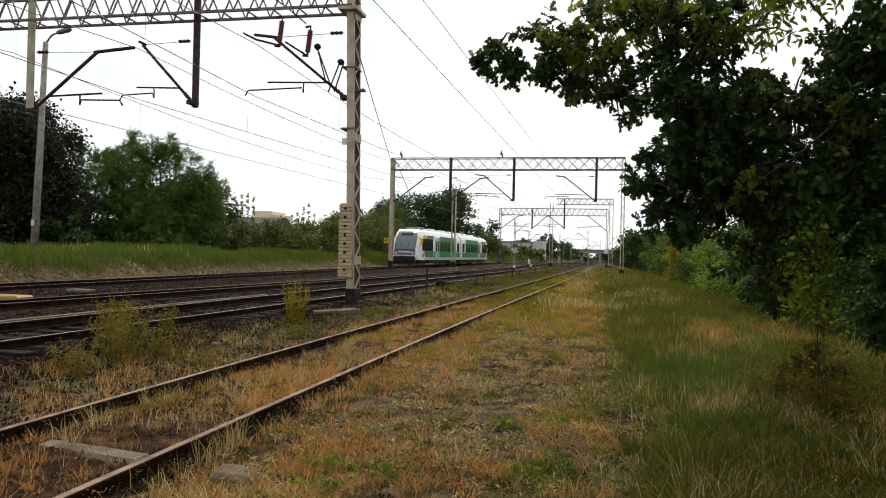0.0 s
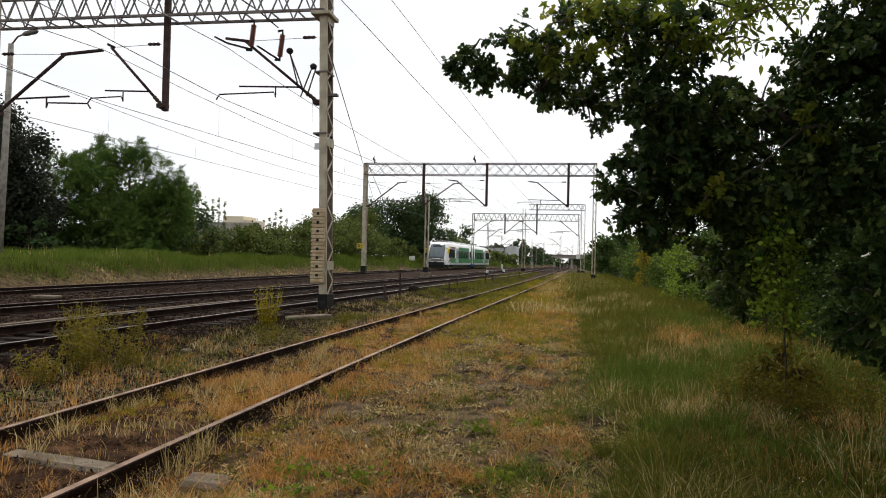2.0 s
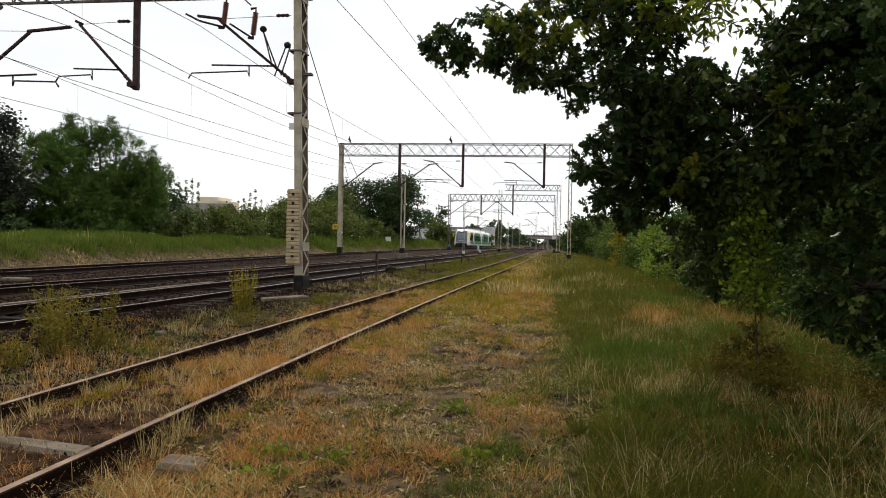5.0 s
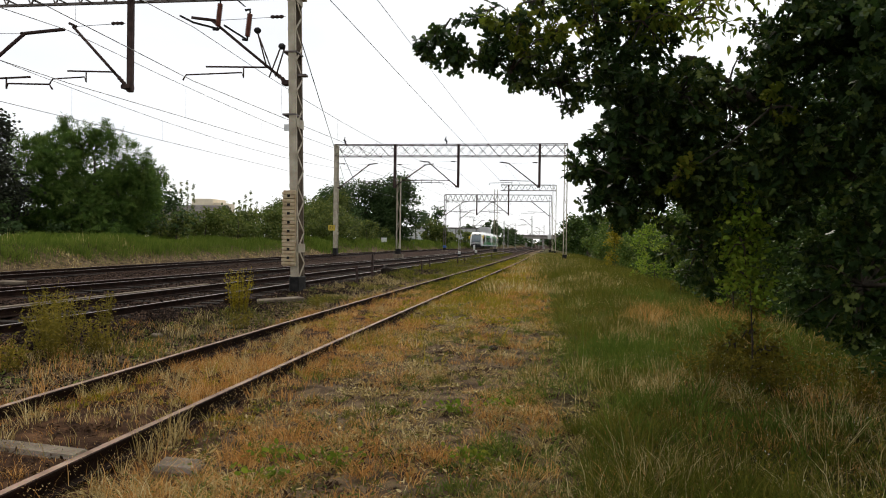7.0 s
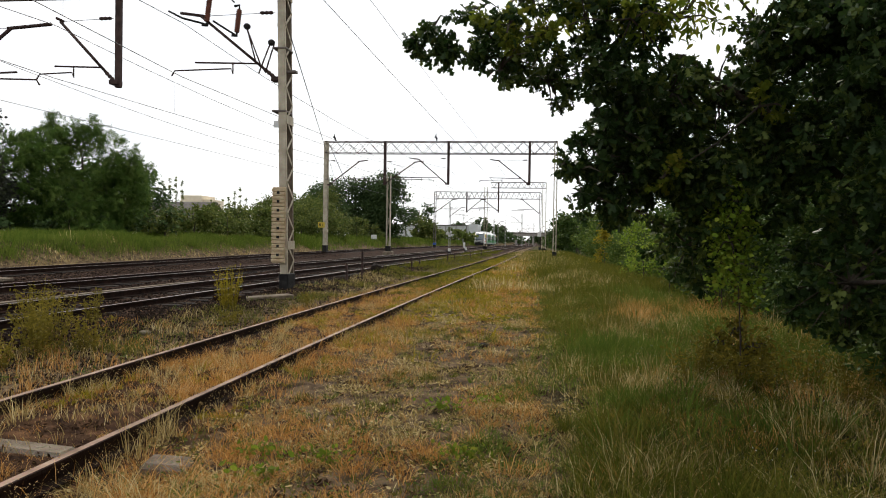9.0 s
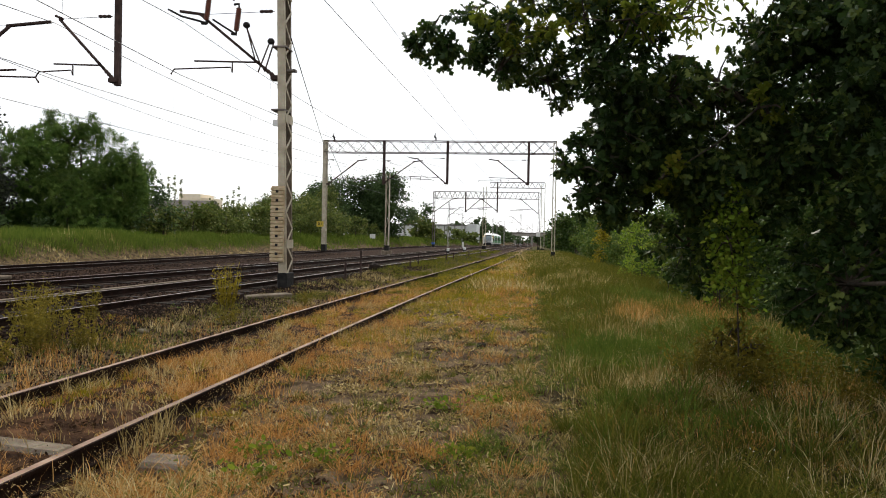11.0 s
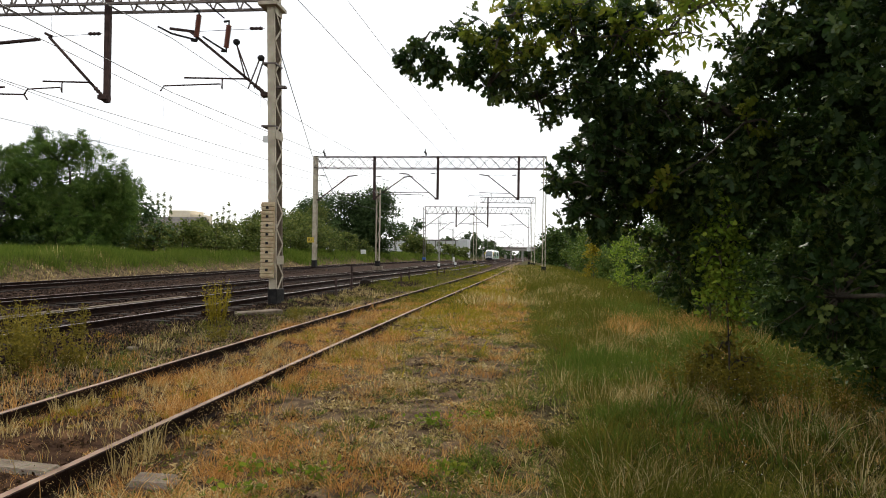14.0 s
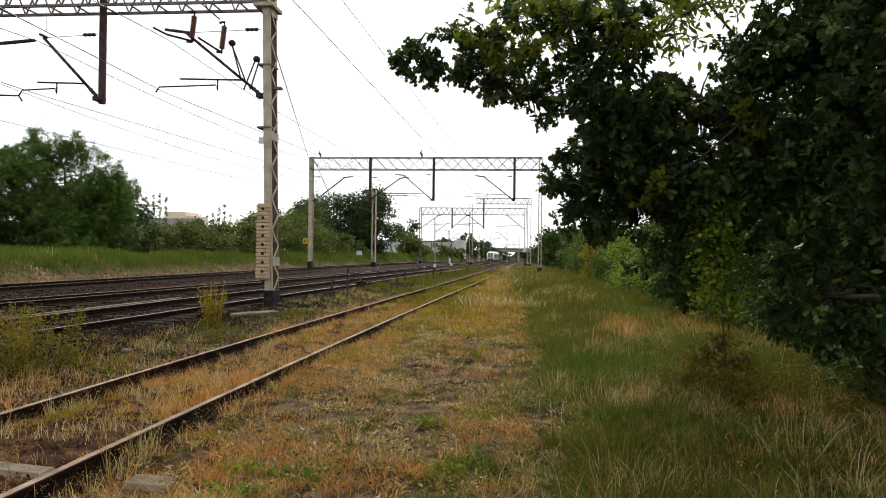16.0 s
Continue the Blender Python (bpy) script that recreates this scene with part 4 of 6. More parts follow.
def clump_points(blobs, per_m3, seed, tuft=0.14, per_tuft=9, shell=0.55):
    """Leaf places: tufts thrown into soft ellipsoids, denser towards their skin."""
    rng = np.random.RandomState(seed)
    out, cores = [], []
    for cx, cy, cz, rx, ry, rz in blobs:
        n = max(5, int(per_m3 * 4.19 * rx * ry * rz / per_tuft))
        d = rng.normal(0, 1, (n, 3))
        d /= np.linalg.norm(d, axis=1)[:, None]
        r = (shell + (1 - shell) * rng.uniform(0, 1, n)) * rng.uniform(0.75, 1.12, n)
        c = np.array([cx, cy, cz]) + d * r[:, None] * np.array([rx, ry, rz])
        cores.append(c)
        p = np.repeat(c, per_tuft, 0) + rng.normal(0, min(tuft, 0.3 * min(rx, ry, rz)), (n * per_tuft, 3))
        out.append(p)
    return np.concatenate(out), np.concatenate(cores)


def woody(name, base, blobs, mat, parent, r0, seed, twigs=None, lean=(0, 0)):
    """A tapered trunk, a limb to each blob, and twigs to some tufts, as separate parts."""
    rng = random.Random(seed)
    b = Vector(base)
    tops = [Vector(v[:3]) for v in blobs]
    zt = max(v.z for v in tops)
    zc = b.z + (zt - b.z) * 0.85
    cx, cy = sum(v.x for v in tops) / len(tops), sum(v.y for v in tops) / len(tops)
    pts = []
    for i in range(7):
        t = i / 6
        pts.append((b.x + (cx - b.x) * t * t * 0.8 + rng.uniform(-.06, .06) * r0 * 8 * t, b.y + (cy - b.y) * t * t * 0.8 + rng.uniform(-.06, .06) * r0 * 8 * t, b.z - 0.1 + (zc - b.z) * t))
    tube("trunk", pts, [r0 * (1.25 - 0.2) if i == 0 else r0 * (1 - 0.8 * i / 6) for i in range(7)], mat, parent, "", 9)
    vs, fs = [], []
    axis = [Vector(p) for p in pts]
    done = []
    for v in sorted(tops, key=lambda q: min((q - a).length for a in axis)):
        near_axis = min(axis, key=lambda a: (a - v).length + 0.6 * max(0, a.z - v.z))
        s, depth = near_axis, 0
        for q, k in done:
            if (q - v).length < (s - v).length:
                s, depth = q, k + 1
        done.append((v, depth))
        mid = s.lerp(v, 0.5) + Vector((rng.uniform(-.1, .1), rng.uniform(-.1, .1), rng.uniform(-0.08, 0.1))) * (v - s).length
        w = r0 * 0.3 * 0.72 ** depth
        tube("limb", [tuple(s), tuple(mid), tuple(v)], [w, w * 0.8, w * 0.6], mat, parent, "", 6)
    if twigs is not None:
        for c in twigs:
            c = Vector(c)
            v = min(tops, key=lambda q: (q - c).length)
            m = v.lerp(c, 0.5) + Vector((0, 0, 0.06))
            a, f = tube_data([tuple(v), tuple(m), tuple(c)], [0.016, 0.01, 0.004], 3)
            o = len(vs)
            vs += a
            fs += [tuple(o + q for q in g) for g in f]
        tagged(arrays("twig_mass", vs, fs, mat, parent), kind="stuff")


def tree(name, label, base, blobs, leaf, size, outline, per_m3, r0, seed, tuft=0.14, per_tuft=9, twig_n=60, shell=0.55, droop=0.3, category="tree", group=""):
    t = empty(name, label, category, group)
    p, cores = clump_points(blobs, per_m3, seed, tuft, per_tuft, shell)
    pick = cores[np.random.RandomState(seed).permutation(len(cores))[:twig_n]]
    woody(name, base, blobs, M_BARK, t, r0, seed, pick)
    leaf_mesh("crown", p, size, outline, leaf, t, "", seed, droop)
    return t


def lumpy(cx, cy, cz, rx, ry, rz, n, seed, r=0.38, flat=0.0):
    """Smaller blobs that fill a large ellipsoid unevenly."""
    rng = random.Random(seed)
    out = []
    for i in range(n):
        while True:
            x, y, z = rng.uniform(-1, 1), rng.uniform(-1, 1), rng.uniform(-1, 1)
            if x * x + y * y + z * z < 1:
                break
        k = r * rng.uniform(0.7, 1.3)
        out.append((cx + x * rx, cy + y * ry, cz + z * rz, k * rx, k * ry, k * rz * 0.9))
    return out


# the oak that hangs over the path
oak_blobs = [
    (-1.05, 7.6, 3.62, .14, .15, .10), (-1.2, 7.6, 3.56, .08, .1, .05), (-1.02, 7.6, 3.74, .07, .1, .06), (-.86, 7.6, 3.5, .12, .12, .06), (-.66, 7.7, 3.46, .13, .15, .08), (-.5, 7.7, 3.42, .16, .2, .12), (-.42, 7.7, 3.5, .25, .35, .2), (-.25, 7.8, 3.75, .3, .4, .25),
    (.05, 7.9, 3.45, .35, .5, .3), (.15, 8.0, 3.25, .18, .3, .12), (.55, 8.0, 3.35, .45, .7, .36), (1.05, 8.1, 3.2, .5, .8, .36), (1.45, 8.2, 3.15, .42, .8, .32), (.9, 8.1, 3.72, .5, .6, .25),
    (.85, 8.2, 2.75, .35, .7, .35), (.70, 8.1, 2.35, .2, .4, .16), (.46, 8.0, 2.3, .12, .2, .08), (1.0, 8.4, 2.3, .45, .8, .4), (1.4, 8.4, 2.7, .6, .9, .5), (1.0, 8.5, 1.95, .35, .6, .3),
    (1.5, 8.6, 1.8, .55, .8, .5), (2.1, 8.5, 2.5, .7, 1.0, .7), (1.85, 8.9, 1.5, .45, .7, .5), (2.9, 8.3, 3.2, .8, 1.0, .7), (3.1, 8.0, 2.2, .8, 1.0, .8), (2.35, 8.3, 3.5, .3, .5, .25), (2.45, 8.2, 3.75, .3, .6, .3), (2.0, 8.4, 2.0, .6, .8, .5), (2.6, 8.4, 2.6, .6, .8, .5), (1.6, 8.4, 2.3, .5, .7, .4),
    (.62, 8.2, 1.98, .25, .4, .22), (.75, 8.3, 1.65, .3, .5, .22), (.6, 8.1, 2.2, .18, .3, .12), (.0, 7.8, 4.0, .3, .4, .22), (.55, 7.8, 3.95, .4, .4, .25), (1.05, 7.8, 3.9, .4, .4, .22), (1.95, 8.3, 3.2, .4, .5, .26), (2.35, 8.3, 3.2, .4, .6, .3), (3.9, 7.8, 3.4, .9, 1.0, .9), (3.8, 7.8, 2.0, .9, 1.0, .9), (3.1, 7.9, 4.15, .6, .8, .3), (2.95, 8.2, 3.85, .6, .7, .4), (3.5, 8.0, 4.3, .6, .7, .4), (3.4, 8.2, 3.6, .6, .7, .5), (4.2, 7.6, 4.8, 1.0, 1.0, .8), (3.0, 6.6, 3.4, .7, .7, .8), (3.3, 6.4, 2.2, .7, .7, .8), (3.6, 6.0, 4.4, .8, .8, .7), (3.9, 6.2, 1.2, .8, .9, .8),
    (4.6, 8.2, 5.8, 1.2, 1.1, .8), (5.0, 7.2, 3.6, 1.0, 1.0, 1.2), (4.9, 7.2, 1.6, 1.0, 1.0, 1.0), (3.25, 5.6, 1.3, .5, .6, .6), (3.0, 7.4, 1.2, .5, .7, .6)]
# no limbs hang below head height at the outer edge of the crown
oak_blobs = [b for b in oak_blobs if not (b[0] < 1.75 and b[2] < 1.86)]
oak_blobs += [(-.55, 7.7, 3.95, .16, .2, .2), (-.42, 7.7, 3.62, .2, .25, .22), (-.35, 7.7, 3.3, .16, .2, .14), (-.1, 7.8, 3.28, .25, .3, .14), (.75, 8.0, 2.72, .18, .3, .18), (.5, 8.0, 2.56, .08, .15, .05), (.42, 8.0, 2.34, .10, .2, .06), (.62, 8.1, 2.3, .2, .3, .13), (-.78, 7.65, 3.48, .06, .1, .03), (-.92, 7.6, 3.54, .05, .1, .03)]
oak_blobs = [(x, y, z, 0.9 * a, b, 0.9 * c) for x, y, z, a, b, c in oak_blobs]
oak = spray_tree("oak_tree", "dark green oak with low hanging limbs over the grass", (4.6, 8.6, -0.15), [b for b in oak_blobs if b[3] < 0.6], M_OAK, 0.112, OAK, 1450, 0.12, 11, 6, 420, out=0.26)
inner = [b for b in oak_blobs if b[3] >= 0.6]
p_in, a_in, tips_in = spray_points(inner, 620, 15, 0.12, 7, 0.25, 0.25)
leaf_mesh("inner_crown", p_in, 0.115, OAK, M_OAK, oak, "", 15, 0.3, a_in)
# oak foliage mostly out of view, added to shade the grass on the right
shade_blobs = [(4.6, 4.6, 5.6, 1.6, 1.5, 1.0), (5.2, 2.2, 5.4, 1.6, 1.5, 1.0), (3.2, 6.2, 5.8, 1.3, 1.2, .7), (6.2, 4.0, 4.0, 1.4, 1.5, 1.4), (3.6, 3.2, 6.2, 1.3, 1.3, .8), (4.6, 2.6, 2.0, 1.1, 1.4, 1.6), (4.4, 0.2, 3.0, 1.2, 1.5, 1.8), (5.0, -2.0, 3.5, 1.5, 1.5, 2.0), (4.9, 4.4, 1.6, 1.0, 1.0, 1.5), (3.75, 5.6, 1.6, .7, .9, 1.4), (4.0, 4.2, 2.2, .9, 1.2, 1.8), (3.55, 6.7, .9, .45, .6, .8), (3.4, 1.2, 5.0, 1.2, 1.4, 1.0)]
tree("oak_tree", "mostly unseen dark green oak added to shade the grass beside the path", (6.2, 4.2, -0.4), shade_blobs, M_OAK, 0.12, LANCE, 620, 0.16, 13, 0.16, 8, 40, 0.35)
# sunlit outer part of the oak, drawn as a tree with lighter leaves
sunlit_blobs = [(-0.45, 7.65, 3.7, 0.16, 0.3, 0.25), (-0.25, 7.6, 3.75, 0.3, 0.3, 0.22), (0.1, 7.5, 3.6, 0.3, 0.3, 0.2), (0.5, 7.45, 3.75, 0.4, 0.3, 0.2), (-0.1, 7.6, 4.0, 0.3, 0.3, 0.2), (0.5, 7.6, 4.1, 0.35, 0.3, 0.2), (0.95, 7.5, 3.75, 0.3, 0.3, 0.15), (2.2, 7.6, 2.9, 0.2, 0.2, 0.16), (1.3, 7.6, 2.2, 0.2, 0.2, 0.14)]
spray_tree("sunlit_oak_crown", "sunlit part of the oak crown, its light put into yellow-green leaf colour", (5.0, 9.8, -0.2), sunlit_blobs, M_OAKSUNLIT, 0.112, OAK, 460, 0.05, 14, 6, 80, out=0.22)
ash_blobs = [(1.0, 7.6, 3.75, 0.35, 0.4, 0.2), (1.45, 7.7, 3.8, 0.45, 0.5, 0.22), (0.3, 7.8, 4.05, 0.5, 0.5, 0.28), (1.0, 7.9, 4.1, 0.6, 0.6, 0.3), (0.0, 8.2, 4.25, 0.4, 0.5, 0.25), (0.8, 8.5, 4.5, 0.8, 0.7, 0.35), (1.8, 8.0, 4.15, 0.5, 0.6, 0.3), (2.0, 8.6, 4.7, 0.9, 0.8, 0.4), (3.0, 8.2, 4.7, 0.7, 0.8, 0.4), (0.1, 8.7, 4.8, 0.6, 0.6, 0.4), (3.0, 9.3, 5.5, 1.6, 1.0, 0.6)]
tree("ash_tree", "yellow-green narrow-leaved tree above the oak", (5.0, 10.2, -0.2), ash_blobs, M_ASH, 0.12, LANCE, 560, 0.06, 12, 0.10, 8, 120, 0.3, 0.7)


def shrub_row():
    rng = random.Random(21)
    y = 9.5
    i = 0
    while y < 95:
        k = 1 + (y - 10) / 60
        h = rng.uniform(3.2, 4.6) * (1.0 + 0.25 * (k - 1))
        x = 5.1 + rng.uniform(-0.3, 0.6) + (0.45 if y < 24 else 2.0 if y < 40 else 2.6)
        w = rng.uniform(1.4, 1.9) * min(k, 1.6)
        zb = float(ground_z(x, y))
        bl = lumpy(x, y, zb + h * 0.5, w * 0.8, w * 0.9, h * 0.47, 9, 100 + i, 0.42)
        size = (0.08 if y < 24 else 0.11) * k
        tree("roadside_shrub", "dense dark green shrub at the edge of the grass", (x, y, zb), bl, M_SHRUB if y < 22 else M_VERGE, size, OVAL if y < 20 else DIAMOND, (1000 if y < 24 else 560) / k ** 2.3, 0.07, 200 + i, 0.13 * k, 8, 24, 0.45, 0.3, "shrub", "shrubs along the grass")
        y += rng.uniform(1.7, 2.3) * k
        i += 1
    for i, (x, y, h, w) in enumerate(((9.5, 14, 7, 3.0), (9.0, 21, 7.5, 3.2), (9.5, 30, 7, 3.5), (10, 42, 7, 4), (9.8, 25.5, 7, 3.0), (11.5, 34, 7.5, 3.5), (8.0, 8.0, 7.5, 2.6), (7.0, 4.5, 7, 2.2))):
        zb = float(ground_z(x, y))
        tree("background_tree", "tall dark green tree behind the shrubs", (x, y, zb), lumpy(x, y, zb + h * 0.55, w, w, h * 0.42, 14, 300 + i, 0.4), M_SHRUB, 0.17 if y < 10 else 0.24, DIAMOND, 210 if y < 10 else 110, 0.15, 320 + i, 0.2, 8, 30, 0.4, 0.3, "tree", "trees behind the shrubs")


shrub_row()
zb = float(ground_z(4.0, 8.9))
tree("roadside_shrub", "low black-green shrub at the foot of the oak", (4.0, 8.9, zb), [(3.8, 8.5, .35, .45, .5, .5), (3.55, 8.0, .85, .3, .5, .4), (4.15, 9.2, .5, .55, .6, .7), (4.3, 9.0, 1.3, .6, .6, .6), (3.75, 8.3, 1.3, .4, .5, .5)], M_SHRUB, 0.08, OVAL, 1400, 0.05, 290, 0.1, 8, 30, 0.3, 0.3, "shrub", "shrubs along the grass")

# light green saplings
for i, (x, y, h, w, mt, sz) in enumerate(((2.16, 7.9, 2.4, 0.34, M_BRIGHT, 0.06), (4.9, 50, 2.7, 0.8, M_GOLD, 0.13), (4.0, 22, 1.9, 0.8, M_BRIGHT, 0.08), (4.3, 29, 2.5, 1.0, M_BRIGHT, 0.10), (4.1, 16.5, 2.2, 0.7, M_BRIGHT, 0.075))):
    zb = float(ground_z(x, y))
    tree("maple_sapling", "light green maple sapling before the dark shrubs", (x, y, zb), lumpy(x, y, zb + h * (0.52 if i == 0 else 0.5), w, w, h * (0.36 if i == 0 else 0.48), 12, 400 + i, 0.42), mt, sz, OVAL, 4200 if i == 0 else 330, 0.011 if i == 0 else 0.02, 410 + i, 0.1, 7, 30, 0.3, 0.3, "sapling", "saplings")
zb = float(ground_z(2.25, 8.2))
tree("small_sapling", "small dark sapling in tall grass", (2.25, 8.2, zb), [(2.25, 8.2, zb + 0.78, .14, .16, .2), (2.25, 8.2, zb + 0.12, .26, .24, .16), (2.2, 8.2, zb + 0.5, .28, .24, .22), (2.35, 8.15, zb + 0.3, .34, .28, .22), (2.05, 8.2, zb + 0.35, .22, .2, .2)], M_OLIVE, 0.06, OVAL, 3600, 0.02, 420, 0.05, 6, 30, 0.2, 0.3, "sapling")

# left side, behind the bank
zL = 1.25
tree("copper_tree", "dark purple-brown broad tree behind the bank", (-34.6, 38, zL), lumpy(-34.4, 38, 5.05, 4.6, 4.0, 4.2, 34, 31, 0.37) + [(-30.4, 38, 6.1, 0.9, 1.0, 0.9), (-31.6, 38, 7.3, 1.0, 1.0, 0.9), (-32.4, 38, 6.0, 1.3, 1.2, 1.2), (-31.4, 38, 4.6, 1.3, 1.2, 1.2), (-33.0, 38, 4.0, 1.3, 1.2, 1.2), (-29.8, 38, 4.9, 0.8, 1.0, 0.9), (-29.4, 38, 3.6, 1.0, 1.0, 1.1)], M_COPPER, 0.23, DIAMOND, 190, 0.3, 31, 0.26, 8, 60, 0.5)
rob_blobs = lumpy(-28.9, 45, 4.6, 4.4, 4.2, 3.2, 34, 32, 0.27) + lumpy(-29, 44, 2.8, 5.0, 3.0, 1.6, 12, 38, 0.33)
rob_blobs += [(-33.3, 45, 7.7, .9, .9, .6), (-34.3, 45, 7.3, .9, .9, .7), (-34.2, 45, 6.0, 1.0, 1.0, .9), (-33.8, 45, 4.6, 1.1, 1.0, .9), (-31.0, 45, 7.4, 1.2, 1.0, .8), (-30.2, 44.4, 8.0, 1.0, .8, .5), (-28.8, 44.4, 7.9, 1.0, .8, .5), (-29.6, 45, 7.4, 1.2, 1.0, .8), (-28.0, 45, 7.3, 1.1, 1.0, .8), (-26.8, 45, 6.6, 1.0, 1.0, .8), (-26.4, 45, 5.4, 1.0, 1.0, .8), (-31.6, 45, 8.3, .6, .6, .55), (-30.6, 45, 8.7, .6, .6, .5), (-29.4, 45, 8.4, .9, .8, .45), (-28.2, 45, 8.5, .9, .8, .35), (-27.2, 45, 8.2, .8, .8, .35), (-26.4, 45, 7.6, .8, .7, .4), (-25.8, 45, 6.9, .7, .7, .4), (-25.4, 45, 6.0, .8, .7, .45), (-25.2, 45, 5.0, .7, .7, .4), (-33.0, 45, 7.4, .9, .8, .7), (-24.9, 45, 4.0, .7, .7, .4)]
spray_tree("robinia_tree", "feathery green tree behind the grass bank", (-28.6, 45, zL), rob_blobs, M_LEFT, 0.52, PINNATE, 60, 0.16, 32, 6, 160, out=0.8)
tree("background_tree", "dark tree beyond the robinia", (-31.6, 52, zL), lumpy(-31.2, 52, 4.4, 3.6, 3.5, 2.4, 18, 33, 0.34), M_DARKTREE, 0.28, DIAMOND, 75, 0.2, 33, 0.3, 8, 20, 0.5)


def hedge():
    rng = random.Random(44)
    i = 0
    for y, x, h, w in [(55, -29.4, 2.6, 2.2), (57, -27.6, 2.5, 2.2), (58, -31.5, 2.8, 2.4), (60, -26.6, 2.5, 2.2), (63, -25.6, 2.5, 2.2), (66, -25, 2.7, 2.2), (70, -24.6, 3.4, 2.3), (74, -24.6, 3.3, 2.4), (79, -24.8, 3.4, 2.5), (84, -25, 3.8, 2.7), (90, -26.4, 4.4, 3.0), (95, -33.5, 4.6, 3.2), (97, -31, 5.4, 3.2), (99, -28.5, 5.6, 3.2), (48, -24.6, 1.7, 1.3), (53, -24.9, 2.4, 1.7), (58, -24.4, 2.2, 1.6), (88, -22.8, 2.4, 1.6), (96, -22.6, 2.6, 1.8), (104, -22.4, 2.2, 1.8)]:
        bl = lumpy(x, y, zL + h * 0.56, w, w, h * 0.56, 11, 500 + i, 0.4)
        tree("hedge_bush", "mixed green bush behind the grass bank", (x, y, zL), bl, M_HEDGE, 0.26, DIAMOND, 85, 0.06, 520 + i, 0.22, 8, 14, 0.45, 0.2, "bush", "bushes behind the bank")
        i += 1
    for x, y, h in ((-32.0, 62, 3.9), (-31.4, 62, 4.2), (-30.8, 62, 4.4), (-30.2, 62, 4.0), (-30.2, 72, 3.4), (-29.6, 72, 3.9), (-29.0, 72, 4.1), (-28.4, 72, 3.3)):
        h *= 1.18
        bl = [(x, y, zL + h * k / 8, 0.22 * (1.2 - k / 9), 0.2, h / 13) for k in range(2, 9)]
        tree("spire_shrub", "slim upright leafy stem above the hedge", (x, y, zL), bl, M_HEDGE, 0.17, DIAMOND, 200, 0.03, 560 + i, 0.13, 6, 10, 0.2, -0.3, "shrub", "upright stems above the hedge")
        i += 1


hedge()
tree("dark_round_tree", "large dark green round-topped tree behind the far bank", (-25.5, 118, 1.4), lumpy(-24.8, 118, 6.6, 6.0, 4.5, 5.2, 44, 35, 0.32), M_DARKTREE, 0.42, DIAMOND, 30, 0.4, 35, 0.4, 9, 50, 0.5)
tree("background_tree", "green tree beside the large dark tree", (-32, 112, 1.4), lumpy(-31.5, 112, 5.6, 4.6, 4, 4.2, 26, 36, 0.34), M_DARKTREE, 0.42, DIAMOND, 30, 0.3, 36, 0.4, 9, 20, 0.5)
tree("background_tree", "green bushy tree on the far bank", (-37, 104, 1.4), lumpy(-36, 104, 4.2, 4.0, 4, 2.6, 16, 37, 0.34), M_HEDGE, 0.4, DIAMOND, 30, 0.3, 37, 0.4, 9, 20, 0.5)
for i, (x, y, h, w, mt) in enumerate(((-22, 142, 4.6, 3.5, M_HEDGE), (-24, 165, 8.0, 2.8, M_DARKTREE), (-19.5, 150, 3.0, 3.0, M_HEDGE), (-18.5, 175, 3.4, 3.5, M_HEDGE), (-17.5, 195, 3.4, 3.5, M_HEDGE), (-17, 215, 3.6, 3.5, M_HEDGE), (-15.3, 268, 10.5, 1.7, M_DARKTREE), (-16.0, 250, 7.0, 1.5, M_DARKTREE), (-21.5, 300, 10, 2.5, M_DARKTREE), (-13.5, 300, 7.0, 4, M_DARKTREE), (-12.0, 340, 7.5, 5, M_DARKTREE), (-30, 330, 8, 6, M_DARKTREE),
                                         (7, 110, 6.0, 4.0, M_SHRUB), (8, 130, 7.0, 4.5, M_SHRUB), (9, 160, 7, 5, M_SHRUB), (10, 200, 8, 6, M_SHRUB), (14, 260, 9, 8, M_SHRUB), (20, 330, 9, 9, M_SHRUB))):
    zb = float(ground_z(x, y)) - 0.2
    k = y / 150
    tree("distant_tree", "distant green tree beside the line", (x, y, zb), lumpy(x, y, zb + h * 0.55, w, w, h * 0.45, 12, 600 + i, 0.4), mt, 0.62 * k, DIAMOND, 16 / k ** 2.0, 0.15, 620 + i, 0.35 * k, 8, 8, 0.4, 0.2, "tree", "distant trees")

# ---- grass ----
def worn(xy, seed, low=0.25):
    """Grass on the siding worn off in patches, most of all at the near end and close against the rails."""
    r = np.random.RandomState(seed + 5)
    off = np.abs(xy[:, 0] - track_x("side", xy[:, 1]))
    keep = low + (1 - low) * patch(xy[:, 0] * 1.6, xy[:, 1] * 1.3, seed)
    keep = keep * (0.30 + 0.70 * ramp01(4.8, 7.5, xy[:, 1]))
    keep = np.where((off > 0.66) & (off < 0.95), keep * 0.35, keep)
    return xy[r.uniform(0, 1, len(xy)) < keep]


blades("dry_grass", spots(worn(follow(scatter(34000, -0.72, 0.72, 3, 28, 51, 0.06, 1.9), "side"), 51), 21, 0.12, 0.15), 0.085, 0.005, M_DRY, "dry orange grass between the siding rails", 51, 0.8)
blades("straw_grass", spots(worn(follow(scatter(16000, -0.74, 0.74, 3, 36, 65, 0.08, 1.6), "side"), 65), 22, 0.1, 0.0), 0.10, 0.006, M_STRAW, "bleached grass between the siding rails", 65, 0.7)
